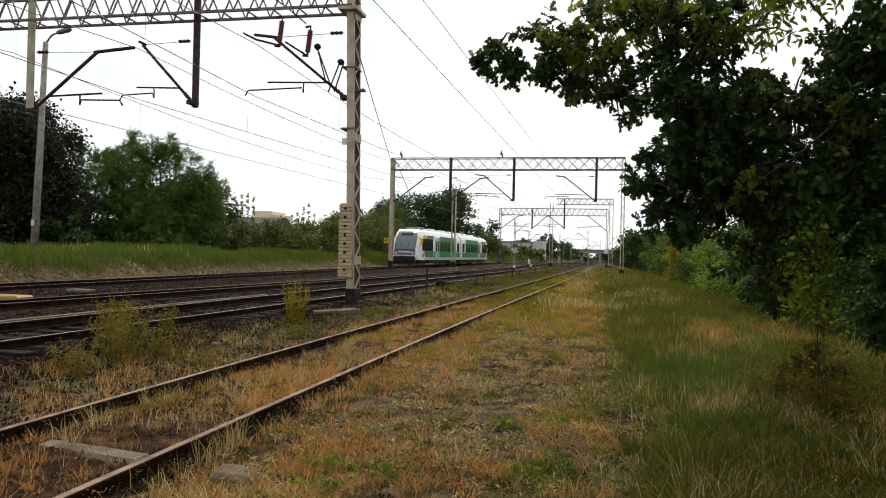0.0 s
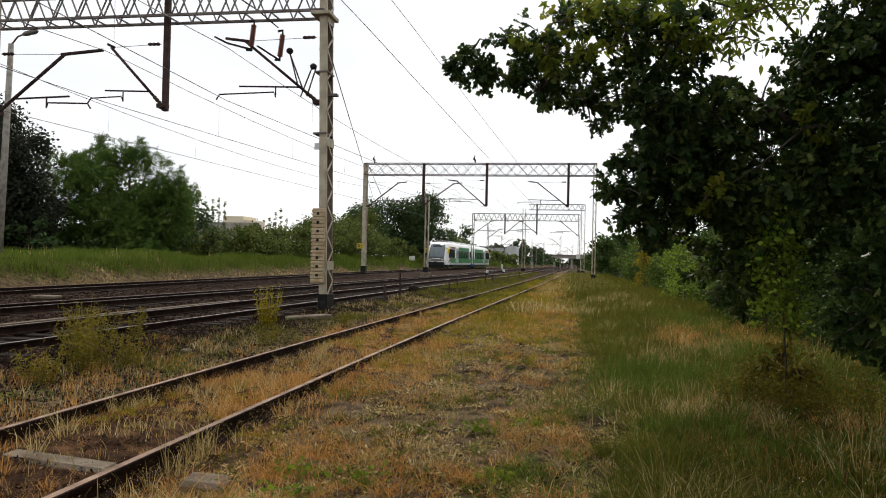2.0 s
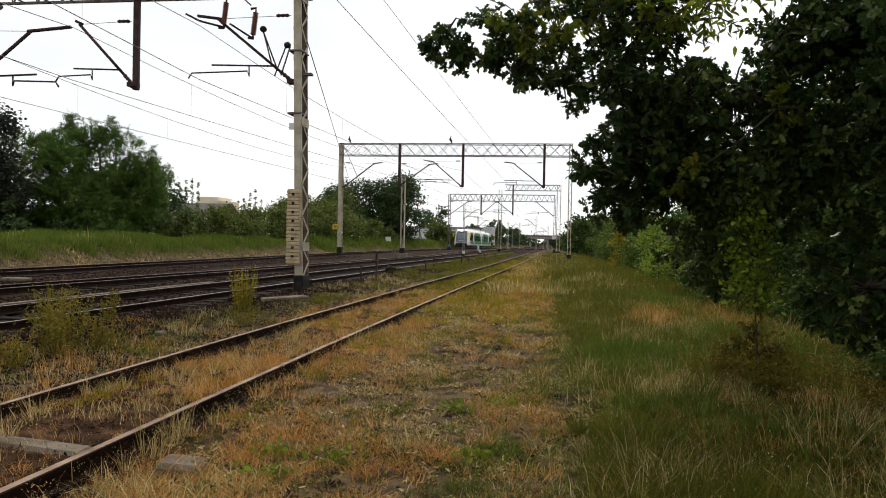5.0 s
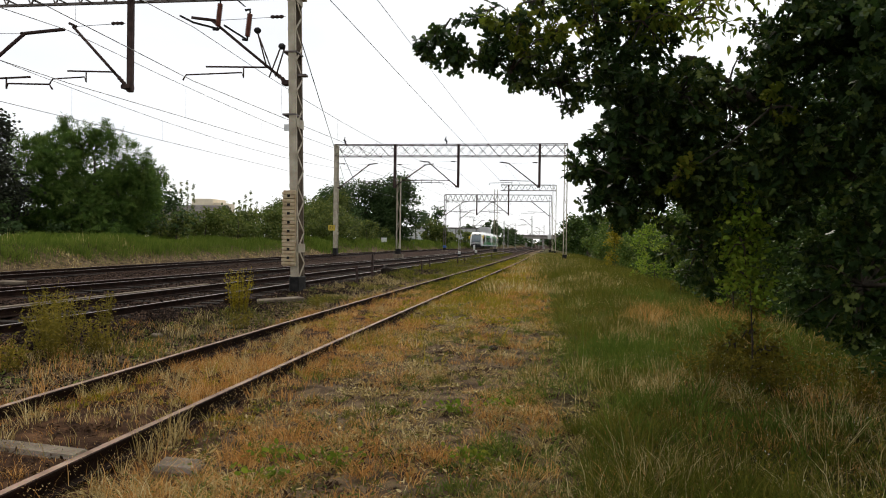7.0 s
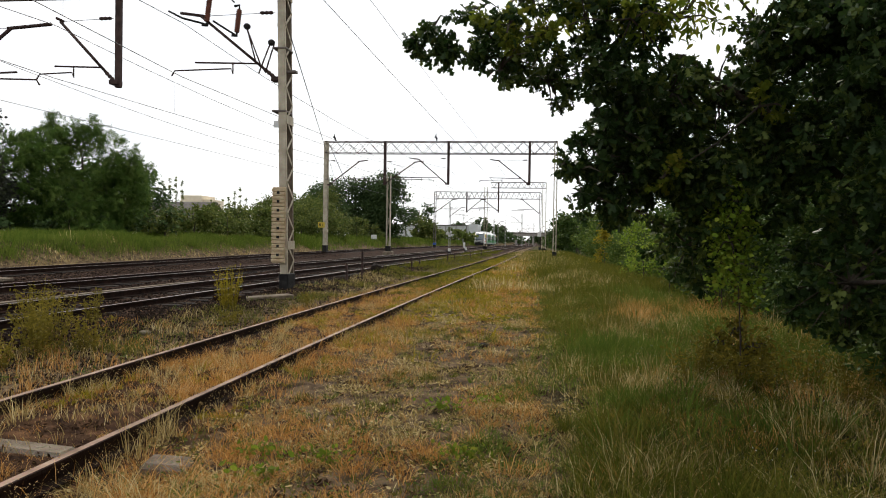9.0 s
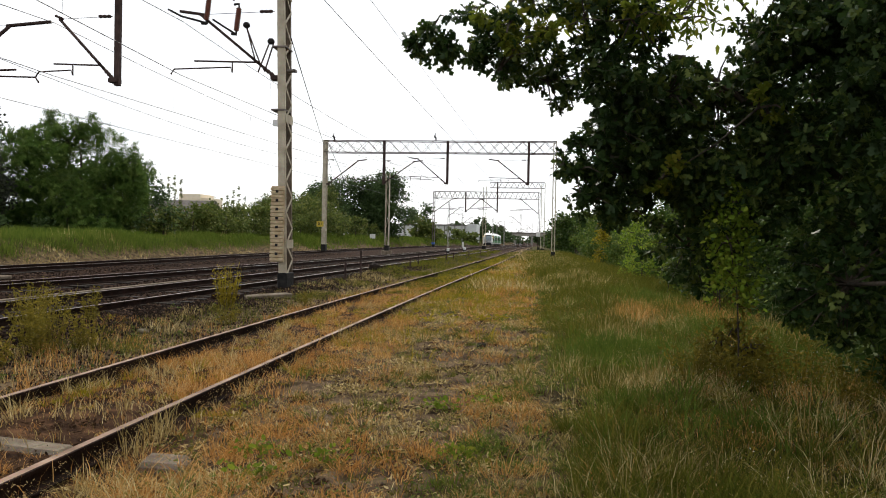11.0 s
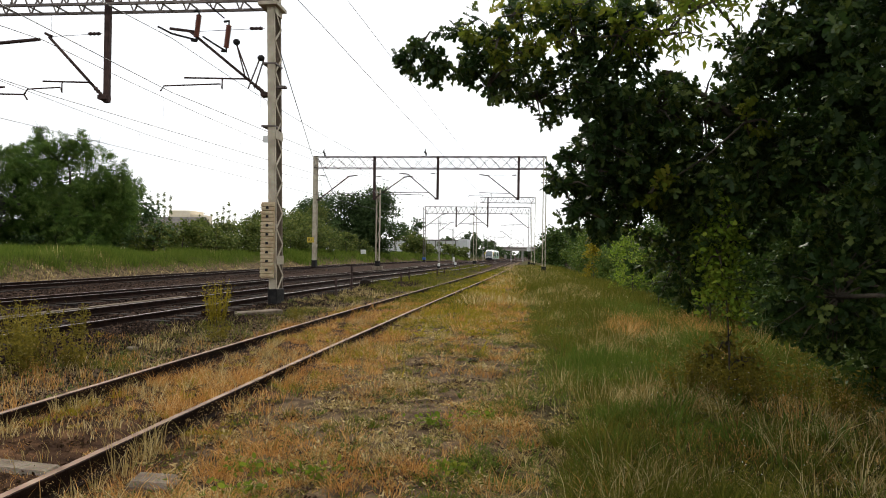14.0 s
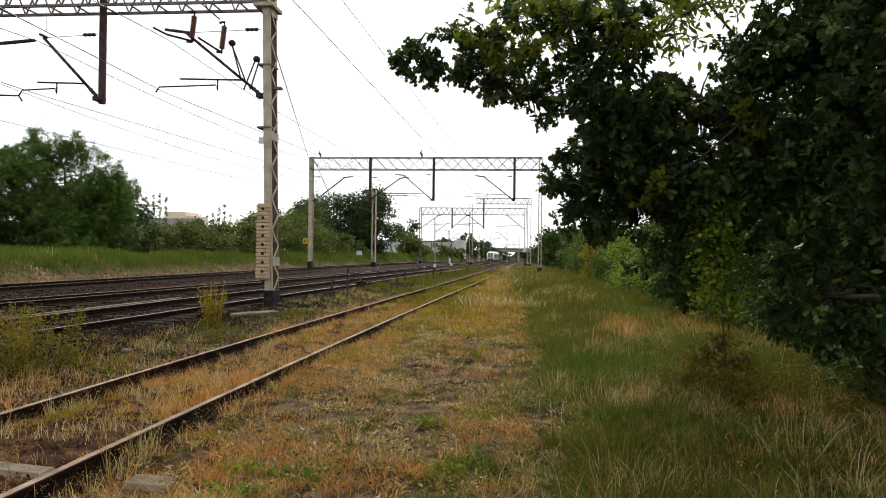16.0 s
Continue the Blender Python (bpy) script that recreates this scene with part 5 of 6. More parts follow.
blades("dry_grass", worn(follow(scatter(6000, 0.78, 1.5, 3, 26, 52, 0.06, 1.7), "side"), 52), 0.16, 0.006, M_DRY, "dry orange grass along the rail", 52, 0.7)
blades("dry_grass", worn(follow(scatter(3500, -1.2, -0.78, 3, 22, 66, 0.06, 1.7), "side"), 66), 0.16, 0.006, M_DRY, "dry orange grass outside the rail", 66, 0.7)
blades("straw_grass", spots(scatter(56000, -2.6, 0.5, 3, 26, 53, 0.05, 2.0), 11, 0.05, -0.1), 0.05, 0.005, M_STRAW, "short straw-coloured grass on the path", 53, 1.7)
blades("dry_grass", spots(scatter(46000, -2.7, 0.2, 3, 22, 67, 0.05, 2.0), 12, 0.02, -0.15), 0.065, 0.005, M_DRY, "short reddish dry grass on the path", 67, 1.5)
blades("short_grass", spots(scatter(32000, -2.7, 1.2, 3, 40, 54, 0.06, 1.9), 13, 0.06, -0.1), 0.06, 0.006, M_GRASS, "short green grass on the path", 54, 0.9)
blades("tall_grass", thin(scatter(90000, -0.4, 4.8, 3.2, 26, 55, 0.10, 1.8), 14, 0.2, 0.5), 0.10, 0.007, M_GRASS, "long olive grass beside the path", 55, 0.8)
blades("fresh_grass", thin(scatter(45000, 0.0, 5.0, 4.0, 26, 68, 0.12, 1.5), 15, 0.02, 0.8), 0.20, 0.008, M_BANK, "patches of fresh green grass", 68, 0.7)
blades("straw_grass", thin(scatter(34000, -0.2, 4.6, 3.2, 26, 56, 0.08, 1.8), 16, 0.12, 0.5), 0.11, 0.005, M_STRAW, "dry stems in the long grass", 56, 0.8)
blades("dry_grass", thin(scatter(7000, 0.0, 4.4, 3.4, 24, 80, 0.07, 1.7), 17, 0.02, 0.5), 0.11, 0.005, M_DRY, "reddish dry grass among the green", 80, 0.7)
blades("fresh_grass", np.random.RandomState(72).normal((1.15, 9.6), (0.38, 0.6), (5000, 2)), 0.22, 0.008, M_BANK, "fresh green grass patch", 72, 0.6)
blades("tall_grass", scatter(30000, -0.2, 6.2, 24, 95, 57, 0.3, 1.3), 0.30, 0.02, M_GRASS, "long grass along the line", 57, 0.6)
blades("straw_grass", scatter(9000, -1.6, 3.0, 22, 90, 58, 0.3, 1.3), 0.25, 0.018, M_STRAW, "straw grass along the line", 58, 0.6)
blades("weed_grass", thin(scatter(13000, -6.4, -4.7, 4, 34, 59, 0.11, 1.5), 18, 0.1), 0.13, 0.007, M_GRASS, "sparse weeds between siding and main line", 59, 0.7)
blades("straw_grass", thin(scatter(6500, -6.4, -4.7, 4, 34, 60, 0.10, 1.5), 19, 0.1), 0.14, 0.006, M_STRAW, "sparse dry weeds between siding and main line", 60, 0.7)
blades("dry_grass", scatter(1500, -6.8, -4.9, 5, 12, 69, 0.10, 1.3), 0.15, 0.005, M_DRY, "taller reddish grass among the weeds", 69, 0.6)
blades("weed_grass", scatter(14000, -6.4, -3.6, 30, 95, 70, 0.25, 1.3), 0.18, 0.018, M_GRASS, "weeds along the ballast edge", 70, 0.7)
blades("siding_grass", follow(scatter(22000, -0.72, 1.9, 20, 90, 61, 0.2, 1.3), "side"), 0.13, 0.014, M_GRASS, "green grass between the siding rails", 61, 0.7)
blades("siding_grass", follow(scatter(10000, -1.3, 2.4, 18, 60, 71, 0.15, 1.3), "side"), 0.12, 0.010, M_GOLD, "yellow-green weeds along the siding", 71, 0.7)
blades("bank_grass", follow(scatter(64000, -8.4, -3.15, 14, 75, 62, 0.3, 1.2), "three"), 0.42, 0.022, M_BANK, "tall fresh grass on the bank", 62, 0.5)
blades("bank_grass", follow(scatter(26000, -8.4, -3.0, 70, 230, 63, 0.6, 1.3), "three"), 0.6, 0.06, M_BANK, "tall fresh grass on the far bank", 63, 0.5)
blades("straw_grass", follow(scatter(6000, -3.4, -1.9, 14, 80, 64, 0.3, 1.2), "three"), 0.11, 0.02, M_STRAW, "dry grass at the foot of the bank", 64, 0.6)

# pale seed heads over the dry grass
M_SEED = foliage("pale_seed_head", (0.30, 0.18, 0.07), (0.48, 0.33, 0.15), (0.68, 0.54, 0.32), 0.3, 0.8)


def seed_heads(xy, h, size, label, seed):
    rng = np.random.RandomState(seed)
    z = ground_z(xy[:, 0], xy[:, 1]) + h * rng.uniform(0.4, 1.2, len(xy))
    ob = leaf_mesh("seed_heads", np.column_stack([xy, z]), size, LANCE, M_SEED, None, label, seed, -0.8)
    return tagged(ob, category="grass")


seed_heads(worn(follow(scatter(7000, -0.72, 0.72, 3, 22, 75, 0.07, 1.8), "side"), 75), 0.17, 0.017, "pale seed heads between the siding rails", 75)
seed_heads(follow(scatter(2500, 0.78, 1.3, 3, 20, 76, 0.06, 1.8), "side"), 0.15, 0.016, "pale seed heads along the rail", 76)
seed_heads(follow(scatter(1500, -1.2, -0.78, 3, 18, 79, 0.06, 1.8), "side"), 0.15, 0.016, "pale seed heads outside the rail", 79)
seed_heads(thin(scatter(9000, -2.6, 0.6, 3, 18, 77, 0.08, 1.9), 12, 0.1), 0.09, 0.014, "pale seed heads on the path", 77)
seed_heads(thin(scatter(9000, 0.2, 4.2, 3.4, 18, 78, 0.10, 1.7), 16, 0.05, 0.5), 0.22, 0.015, "pale seed heads in the long grass", 78)


# tufts that stand out of the thatch
tufts("straw_tufts", spots(scatter(650, -2.7, 0.4, 3.6, 20, 91, 0, 1.8), 11, 0.15), 46, 0.07, 0.10, 0.005, M_STRAW, "single straw tufts on the path", 91, 1.1)
tufts("dry_tufts", spots(scatter(520, -2.7, 0.1, 3.6, 20, 96, 0, 1.8), 12, 0.1), 50, 0.09, 0.09, 0.005, M_DRY, "reddish dry tufts on the path", 96, 1.1)
tufts("green_tufts", spots(scatter(620, -2.6, 0.9, 3.6, 24, 92, 0, 1.8), 13, 0.1), 34, 0.06, 0.075, 0.007, M_GRASS, "low green tufts on the path", 92, 1.0)
tufts("green_tufts", spots(scatter(420, -0.6, 0.8, 3.8, 26, 113, 0, 1.6), 29, 0.15), 36, 0.08, 0.08, 0.008, M_BANK, "low fresh green at the edge of the path", 113, 1.0)
tufts("bright_tufts", scatter(90, -2.5, 0.9, 3.8, 20, 97, 0, 1.6), 34, 0.06, 0.09, 0.008, M_BANK, "fresh green tufts on the path", 97, 1.0)
tufts("dry_tufts", spots(worn(follow(scatter(800, -0.66, 1.0, 3.2, 24, 93, 0, 1.8), "side"), 93, 0.5), 21, 0.3), 42, 0.06, 0.14, 0.005, M_DRY, "dry orange tufts along the siding", 93, 0.8)
tufts("bleached_tufts", worn(follow(scatter(230, -0.66, 1.1, 3.2, 24, 98, 0, 1.8), "side"), 98, 0.25), 30, 0.05, 0.16, 0.005, M_STRAW, "bleached tufts along the siding", 98, 0.8)
tufts("green_tufts", follow(scatter(260, -0.66, 1.2, 6, 30, 99, 0, 1.5), "side"), 32, 0.06, 0.10, 0.007, M_GOLD, "yellow-green tufts along the siding", 99, 0.9)
tufts("rail_tufts", follow(scatter(45, 0.82, 0.98, 3.2, 20, 94, 0, 1.7), "side"), 26, 0.04, 0.18, 0.005, M_STRAW, "dry tufts against the rail", 94, 0.7)
tufts("grass_tussocks", spots(scatter(1700, 0.35, 4.6, 3.6, 20, 95, 0, 1.6), 23, 0.25), 50, 0.13, 0.17, 0.007, M_GRASS, "olive tussocks in the long grass", 95, 0.9)
tufts("grass_tussocks", scatter(500, 0.6, 5.0, 18, 40, 104, 0, 1.2), 44, 0.25, 0.26, 0.014, M_GRASS, "olive tussocks along the path", 104, 0.8)
tufts("straw_tussocks", spots(scatter(480, 0.5, 4.4, 3.6, 18, 105, 0, 1.6), 24, 0.12), 40, 0.10, 0.19, 0.005, M_STRAW, "bleached tussocks in the long grass", 105, 0.8)
tufts("brown_tussocks", spots(scatter(300, 0.6, 4.2, 4.4, 18, 106, 0, 1.4), 25, 0.05), 34, 0.11, 0.13, 0.005, M_DRY, "reddish brown tussocks in the long grass", 106, 0.8)
tufts("fresh_tussocks", spots(scatter(330, 0.6, 4.4, 5.0, 18, 107, 0, 1.4), 26, 0.02), 50, 0.12, 0.18, 0.009, M_BANK, "fresh green tussocks in the long grass", 107, 0.8)
tufts("fresh_tussocks", scatter(420, 2.75, 4.6, 8.8, 20, 108, 0, 1.2), 60, 0.16, 0.22, 0.010, M_BANK, "bright green grass on the slope below the trees", 108, 0.7)
tufts("straw_tussocks", np.random.RandomState(109).normal((1.2, 7.6), (0.45, 0.8), (40, 2)), 36, 0.10, 0.15, 0.005, M_STRAW, "patch of bleached seeding grass", 109, 0.6)
tufts("brown_tussocks", np.random.RandomState(110).normal((3.0, 15.0), (0.7, 1.6), (110, 2)), 50, 0.16, 0.26, 0.008, M_DRY, "patch of brown dead stems on the slope", 110, 0.5)
tufts("gold_tufts", spots(far_only(scatter(1300, -2.6, 0.35, 9, 60, 111, 0, 1.4)), 27, 0.3), 40, 0.18, 0.13, 0.012, M_GOLD, "yellow-green grass on the far path", 111, 0.9)
tufts("pale_tufts", spots(far_only(scatter(330, -1.7, 0.4, 10, 50, 112, 0, 1.3)), 28, 0.3), 44, 0.22, 0.15, 0.012, M_DRY, "tan dry grass on the far path", 112, 0.9)

# ---- weeds, stones and clutter by the track ----


def weed(x, y, h, w, n, seed, mat, label, name="goldenrod"):
    """Upright leafy stems from one root."""
    rng = random.Random(seed)
    t = empty(name, label, "plant", "weeds by the track")
    z = float(ground_z(x, y))
    pos = []
    for i in range(n):
        a, r = rng.uniform(0, 6.28), w * math.sqrt(rng.uniform(0, 1))
        bx, by = x + math.cos(a) * r * 0.5, y + math.sin(a) * r * 0.5
        tx, ty, tz = x + math.cos(a) * r, y + math.sin(a) * r, z + h * rng.uniform(0.55, 1.1)
        tube("stem", [(bx, by, z - 0.02), ((bx + tx) / 2, (by + ty) / 2, (z + tz) / 2), (tx, ty, tz)], [0.006, 0.005, 0.002], mat, t, "", 4)
        for k in range(36):
            f = rng.uniform(0.12, 1.0)
            pos.append((bx + (tx - bx) * f + rng.gauss(0, 0.035), by + (ty - by) * f + rng.gauss(0, 0.035), z + (tz - z) * f + rng.gauss(0, 0.02)))
    leaf_mesh("leaf_mass", np.array(pos), 0.055, LANCE, mat, t, "", seed, -0.3)
    return t


weed(-6.2, 14.8, 0.85, 0.32, 26, 701, M_GOLD, "yellow-green goldenrod clump on the gravel")
for i, (x, y, h, w, n) in enumerate(((-6.35, 9.2, 0.75, 0.5, 30), (-6.0, 8.5, 0.7, 0.4, 20), (-7.0, 9.9, 0.8, 0.35, 16), (-5.55, 8.9, 0.5, 0.3, 14), (-6.9, 11.2, 0.5, 0.3, 10), (-5.9, 7.6, 0.45, 0.3, 14), (-5.2, 12.5, 0.35, 0.3, 10), (-4.9, 16.0, 0.3, 0.25, 8))):
    weed(x, y, h, w, n, 710 + i, M_OLIVE, "yellowing weed clump beside the siding")


for i, (x, y, h, w, n) in enumerate(((1.75, 7.9, 0.55, 0.35, 18), (2.75, 8.0, 0.5, 0.4, 18), (2.2, 7.5, 0.4, 0.3, 12), (3.0, 7.2, 0.4, 0.3, 10))):
    weed(x, y, h, w, n, 760 + i, M_OLIVE, "olive weed clump in the long grass", "tall_weed")


def rosettes(n, x0, x1, y0, y1, seed, size, mat, label):
    """Low broad-leaved weeds, many leaves flat on the ground."""
    rng = np.random.RandomState(seed)
    k = n // 14
    cx, cy = rng.uniform(x0, x1, k), y0 + (y1 - y0) * rng.uniform(0, 1, k) ** 1.6
    pick = rng.randint(0, k, n)
    x, y = cx[pick] + rng.normal(0, 0.07, n), cy[pick] + rng.normal(0, 0.07, n)
    z = ground_z(x, y) + rng.uniform(0.01, 0.09, n)
    ob = leaf_mesh("broadleaf_weeds", np.column_stack([x, y, z]), size, LANCE, mat, None, label, seed, 0.05)
    return tagged(ob, category="weeds")


rosettes(3600, -2.7, 0.8, 3.6, 18, 731, 0.035, M_HEDGE, "low broad-leaved weeds on the path")
rosettes(2600, -2.6, 1.2, 3.6, 18, 734, 0.03, M_GRASS, "small dark weeds on the path")
rosettes(5000, 0.6, 4.4, 3.8, 16, 735, 0.05, M_OLIVE, "broad-leaved weeds in the long grass")


def litter(n, x0, x1, y0, y1, seed, size, mat, label):
    """Dead leaves and broken stalks strewn on the ground."""
    xy = scatter(n, x0, x1, y0, y1, seed, 0.08, 1.8)
    r = np.random.RandomState(seed)
    ob = leaf_mesh("leaf_litter", np.column_stack([xy, ground_z(xy[:, 0], xy[:, 1]) + r.uniform(0.004, 0.02, n)]), size, LANCE, mat, None, label, seed, 0.0)
    return tagged(ob, category="leaf litter")


litter(9000, -2.8, 0.9, 3.4, 18, 736, 0.05, M_STRAW, "bleached dead leaves and stalks on the path")
litter(9000, -2.8, 0.9, 3.4, 18, 737, 0.045, M_DEAD, "dark dead leaves and stalks on the path")
litter(5000, -4.4, -3.0, 3.4, 18, 738, 0.045, M_DEAD, "dark dead stalks between the siding rails")
rosettes(1000, -6.6, -4.6, 6, 22, 732, 0.06, M_HEDGE, "low weeds between the tracks")
rosettes(1600, -3.4, -0.4, 14, 40, 733, 0.11, M_GOLD, "yellow-green low weeds on the path")
for i, (x, y) in enumerate(((-1.35, 4.9), (-1.85, 5.0), (-1.75, 4.55), (-0.45, 5.2), (1.15, 8.9), (-0.35, 6.9), (-0.75, 6.6))):
    rng = np.random.RandomState(760 + i)
    n = 80
    p = np.column_stack([x + rng.normal(0, 0.09, n), y + rng.normal(0, 0.07, n), float(ground_z(x, y)) + rng.uniform(0.0, 0.09, n)])
    t = empty("broadleaf_weed", "fresh green broad-leaved weed in dry grass", "plant", "green weeds on the path")
    leaf_mesh("leaf_mass", p, 0.05, OVAL, M_ASH, t, "", 770 + i, -0.35)


def stones(name, xy, r, mat, label, seed):
    """Broken stones: squashed, twisted octahedra."""
    rng = np.random.RandomState(seed)
    n = len(xy)
    o = np.array([(1, 0, 0), (0, 1, 0), (-1, 0, 0), (0, -1, 0), (0, 0, 1), (0, 0, -1.0)])
    s = r * rng.uniform(0.5, 1.3, (n, 1, 3))
    v = o[None] * s * rng.uniform(0.7, 1.2, (n, 6, 1))
    a = rng.uniform(0, 6.28, n)
    c, d = np.cos(a)[:, None], np.sin(a)[:, None]
    v = np.stack([v[..., 0] * c - v[..., 1] * d, v[..., 0] * d + v[..., 1] * c, v[..., 2] * 0.7], -1)
    v += np.column_stack([xy, ground_z(xy[:, 0], xy[:, 1]) + 0.2 * r])[:, None, :]
    f = np.array([(0, 1, 4), (1, 2, 4), (2, 3, 4), (3, 0, 4), (1, 0, 5), (2, 1, 5), (3, 2, 5), (0, 3, 5)])
    faces = (f[None] + 6 * np.arange(n)[:, None, None]).reshape(-1, 3)
    return tagged(arrays(name, v.reshape(-1, 3).tolist(), faces.tolist(), mat), label, "stones", kind="stuff")


def stone_material():
    m = bpy.data.materials.new("ballast_stone")
    m.use_nodes = True
    n, l = m.node_tree.nodes, m.node_tree.links
    b = n["Principled BSDF"]
    b.inputs["Roughness"].default_value = 0.95
    b.inputs["Specular IOR Level"].default_value = 0.05
    geo, r = n.new("ShaderNodeNewGeometry"), n.new("ShaderNodeValToRGB")
    r.color_ramp.elements[0].color = (0.006, 0.004, 0.003, 1)
    r.color_ramp.elements[1].color = (0.12, 0.076, 0.052, 1)
    r.color_ramp.elements.new(0.75).color = (0.020, 0.012, 0.008, 1)
    l.new(geo.outputs["Random Per Island"], r.inputs["Fac"])
    l.new(r.outputs["Color"], b.inputs["Base Color"])
    return m


M_STONE = stone_material()
stones("ballast_stones", follow(scatter(9000, 0.9, 2.5, 7, 40, 801, 0, 1.4), "one"), 0.035, M_STONE, "dark brown ballast stones at the track edge", 801)
stones("ballast_stones", follow(scatter(9000, -3.2, 0.9, 8, 40, 802, 0, 1.3), "one"), 0.035, M_STONE, "dark ballast stones between the main tracks", 802)
stones("ballast_stones", follow(scatter(7000, -2.6, 3.5, 16, 60, 803, 0, 1.3), "three"), 0.04, M_STONE, "brown ballast stones beside the far track", 803)
stones("gravel", scatter(11000, -6.9, -4.6, 5, 30, 804, 0, 1.4), 0.024, M_STONE, "scattered gravel between weeds", 804)
stones("gravel", scatter(5000, -2.7, 0.4, 3.4, 18, 805, 0, 1.5), 0.012, M_OLDCONC, "small gravel on the path", 805)


def lump(name, x, y, dz, rx, ry, rz, mat, label, category, seed):
    bm = bmesh.new()
    bmesh.ops.create_icosphere(bm, subdivisions=2, radius=1)
    rng = random.Random(seed)
    for v in bm.verts:
        k = 1 + rng.uniform(-0.16, 0.16)
        v.co = Vector((v.co.x * rx * k, v.co.y * ry * k, v.co.z * rz * k))
    ob = part(name, bm, mat)
    ob.location = (x, y, float(ground_z(x, y)) + dz)
    return tagged(ob, label, category)


lump("stone", -0.65, 10.75, 0.03, 0.07, 0.06, 0.05, M_WOOD, "small dark stone on the path", "stone", 1)
lump("stone", -5.9, 10.9, 0.03, 0.10, 0.08, 0.04, M_OLDCONC, "pale stone among the weeds", "stone", 2)
lump("tar_lump", -6.35, 30.5, 0.16, 0.22, 0.2, 0.27, M_WOOD, "black weathered stump beside the main track", "stump", 3)

blk = box_part("concrete_block", (-0.15, 0.15, -0.12, 0.12, -0.1, 0.06), M_OLDCONC, None, "", 0.03)
blk.matrix_basis = pose(-2.40, 4.74, -0.015, 2, 4, 8)
tagged(blk, "weathered concrete block at the rail", "block")
blk = box_part("concrete_block", (-0.46, 0.46, -0.10, 0.10, -0.16, 0.05), M_OLDCONC, None, "", 0.03)
blk.matrix_basis = pose(-3.68, 4.97, -0.02, 3, 2, -4)
tagged(blk, "weathered concrete slab between the rails", "block")

# pieces lying by the mast
slab = box_part("concrete_slab", (-0.75, 0.75, -0.13, 0.13, -0.06, 0.08), M_OLDCONC, None, "", 0.02)
slab.matrix_basis = pose(-6.25, 17.3, 0.05, 3, 0, 62)
tagged(slab, "pale concrete bar lying beside the mast", "slab")
bx = box_part("rail_box", (-0.32, 0.32, -0.2, 0.2, 0, 0.2), M_RUST, None, "", 0.02)
bx.location = (-6.75, 16.2, 0.02)
tagged(bx, "low rusty box on the gravel", "box")
for i, (y, h) in enumerate(((16.2, 0.5), (25.0, 0.62), (27.0, 0.95), (36.0, 0.5), (38.0, 0.6), (47.0, 0.5), (50.0, 0.5), (58.0, 0.5), (66.0, 0.5))):
    x = float(track_x("one", y)) + 1.75
    z = float(ground_z(x, y))
    p = box_part("stake", (x - 0.035, x + 0.035, y - 0.035, y + 0.035, z - 0.1, z + h), M_DARKSTEEL, None, "", 0.006)
    tagged(p, "short dark iron stake at the ballast edge", "stake", "stakes along the track")


def loose_rail(offset, y0, y1, z, mat, label, w=0.14, h=0.12):
    """A long bar that lies along the first main track."""
    pts = [(float(track_x("one", y)) + offset, y, z) for y in np.linspace(y0, y1, 9)]
    vs, fs = [], []
    for x, y, zz in pts:
        vs += [(x - w / 2, y, zz - h), (x + w / 2, y, zz - h), (x + w / 2, y, zz), (x - w / 2, y, zz)]
    for i in range(len(pts) - 1):
        for j in range(4):
            fs.append((4 * i + j, 4 * i + 4 + j, 4 * i + 4 + (j + 1) % 4, 4 * i + (j + 1) % 4))
    fs += [(0, 1, 2, 3), (4 * len(pts) - 1, 4 * len(pts) - 2, 4 * len(pts) - 3, 4 * len(pts) - 4)]
    return tagged(arrays("track_bar", vs, fs, mat), label, "beam")


loose_rail(-1.12, 8, 20, 0.27, M_OLDCONC, "pale crossing timber beside the rail", 0.16, 0.15)
cv = box_part("cable_cover", (-0.35, 0.35, -0.25, 0.25, 0, 0.10), M_OLDCONC, None, "", 0.02)
cv.location = (-15.6, 20.3, 0.1)
tagged(cv, "pale concrete cable cover between tracks", "cover")
yc = box_part("point_motor", (-0.8, 0.8, -0.3, 0.3, 0, 0.15), plain("worn_yellow_paint", (0.28, 0.18, 0.03), 0.6), None, "", 0.04)
yc.location = (-14.9, 16.3, 0.1)
tagged(yc, "worn yellow point machine between tracks", "point machine")
for i, (x, y) in enumerate(((-8.0, 74), (-7.2, 84))):
    s = empty("dwarf_signal", "small white point lantern on a black foot", "signal", "point lanterns")
    box_part("foot", (x - 0.15, x + 0.15, y - 0.15, y + 0.15, 0.05, 0.3), M_BLACK, s)
    box_part("lantern", (x - 0.12, x + 0.12, y - 0.12, y + 0.12, 0.3, 0.6), plain("white_enamel", (0.6, 0.6, 0.58)), s, "white lantern box", 0.03)
for x, y, z, w, h, lab in ((-21.2, 100, 1.35, 0.75, 0.6, "white marker board in the bank grass"), (-11.8, 134, 0.0, 0.35, 0.95, "white marker post beside the line"), (1.35, 111.6, 2.1, 0.55, 0.7, "white square plate on a far mast")):
    m = empty("marker_board", lab, "sign")
    box_part("plate", (x - w / 2, x + w / 2, y - 0.02, y + 0.02, z, z + h), plain("white_plate", (0.7, 0.7, 0.68)), m, "", 0.01)
    if z > 0.05 and z < 2:
        box_part("leg", (x - 0.04, x + 0.04, y + 0.022, y + 0.08, z - 0.8, z), M_STEEL, m)

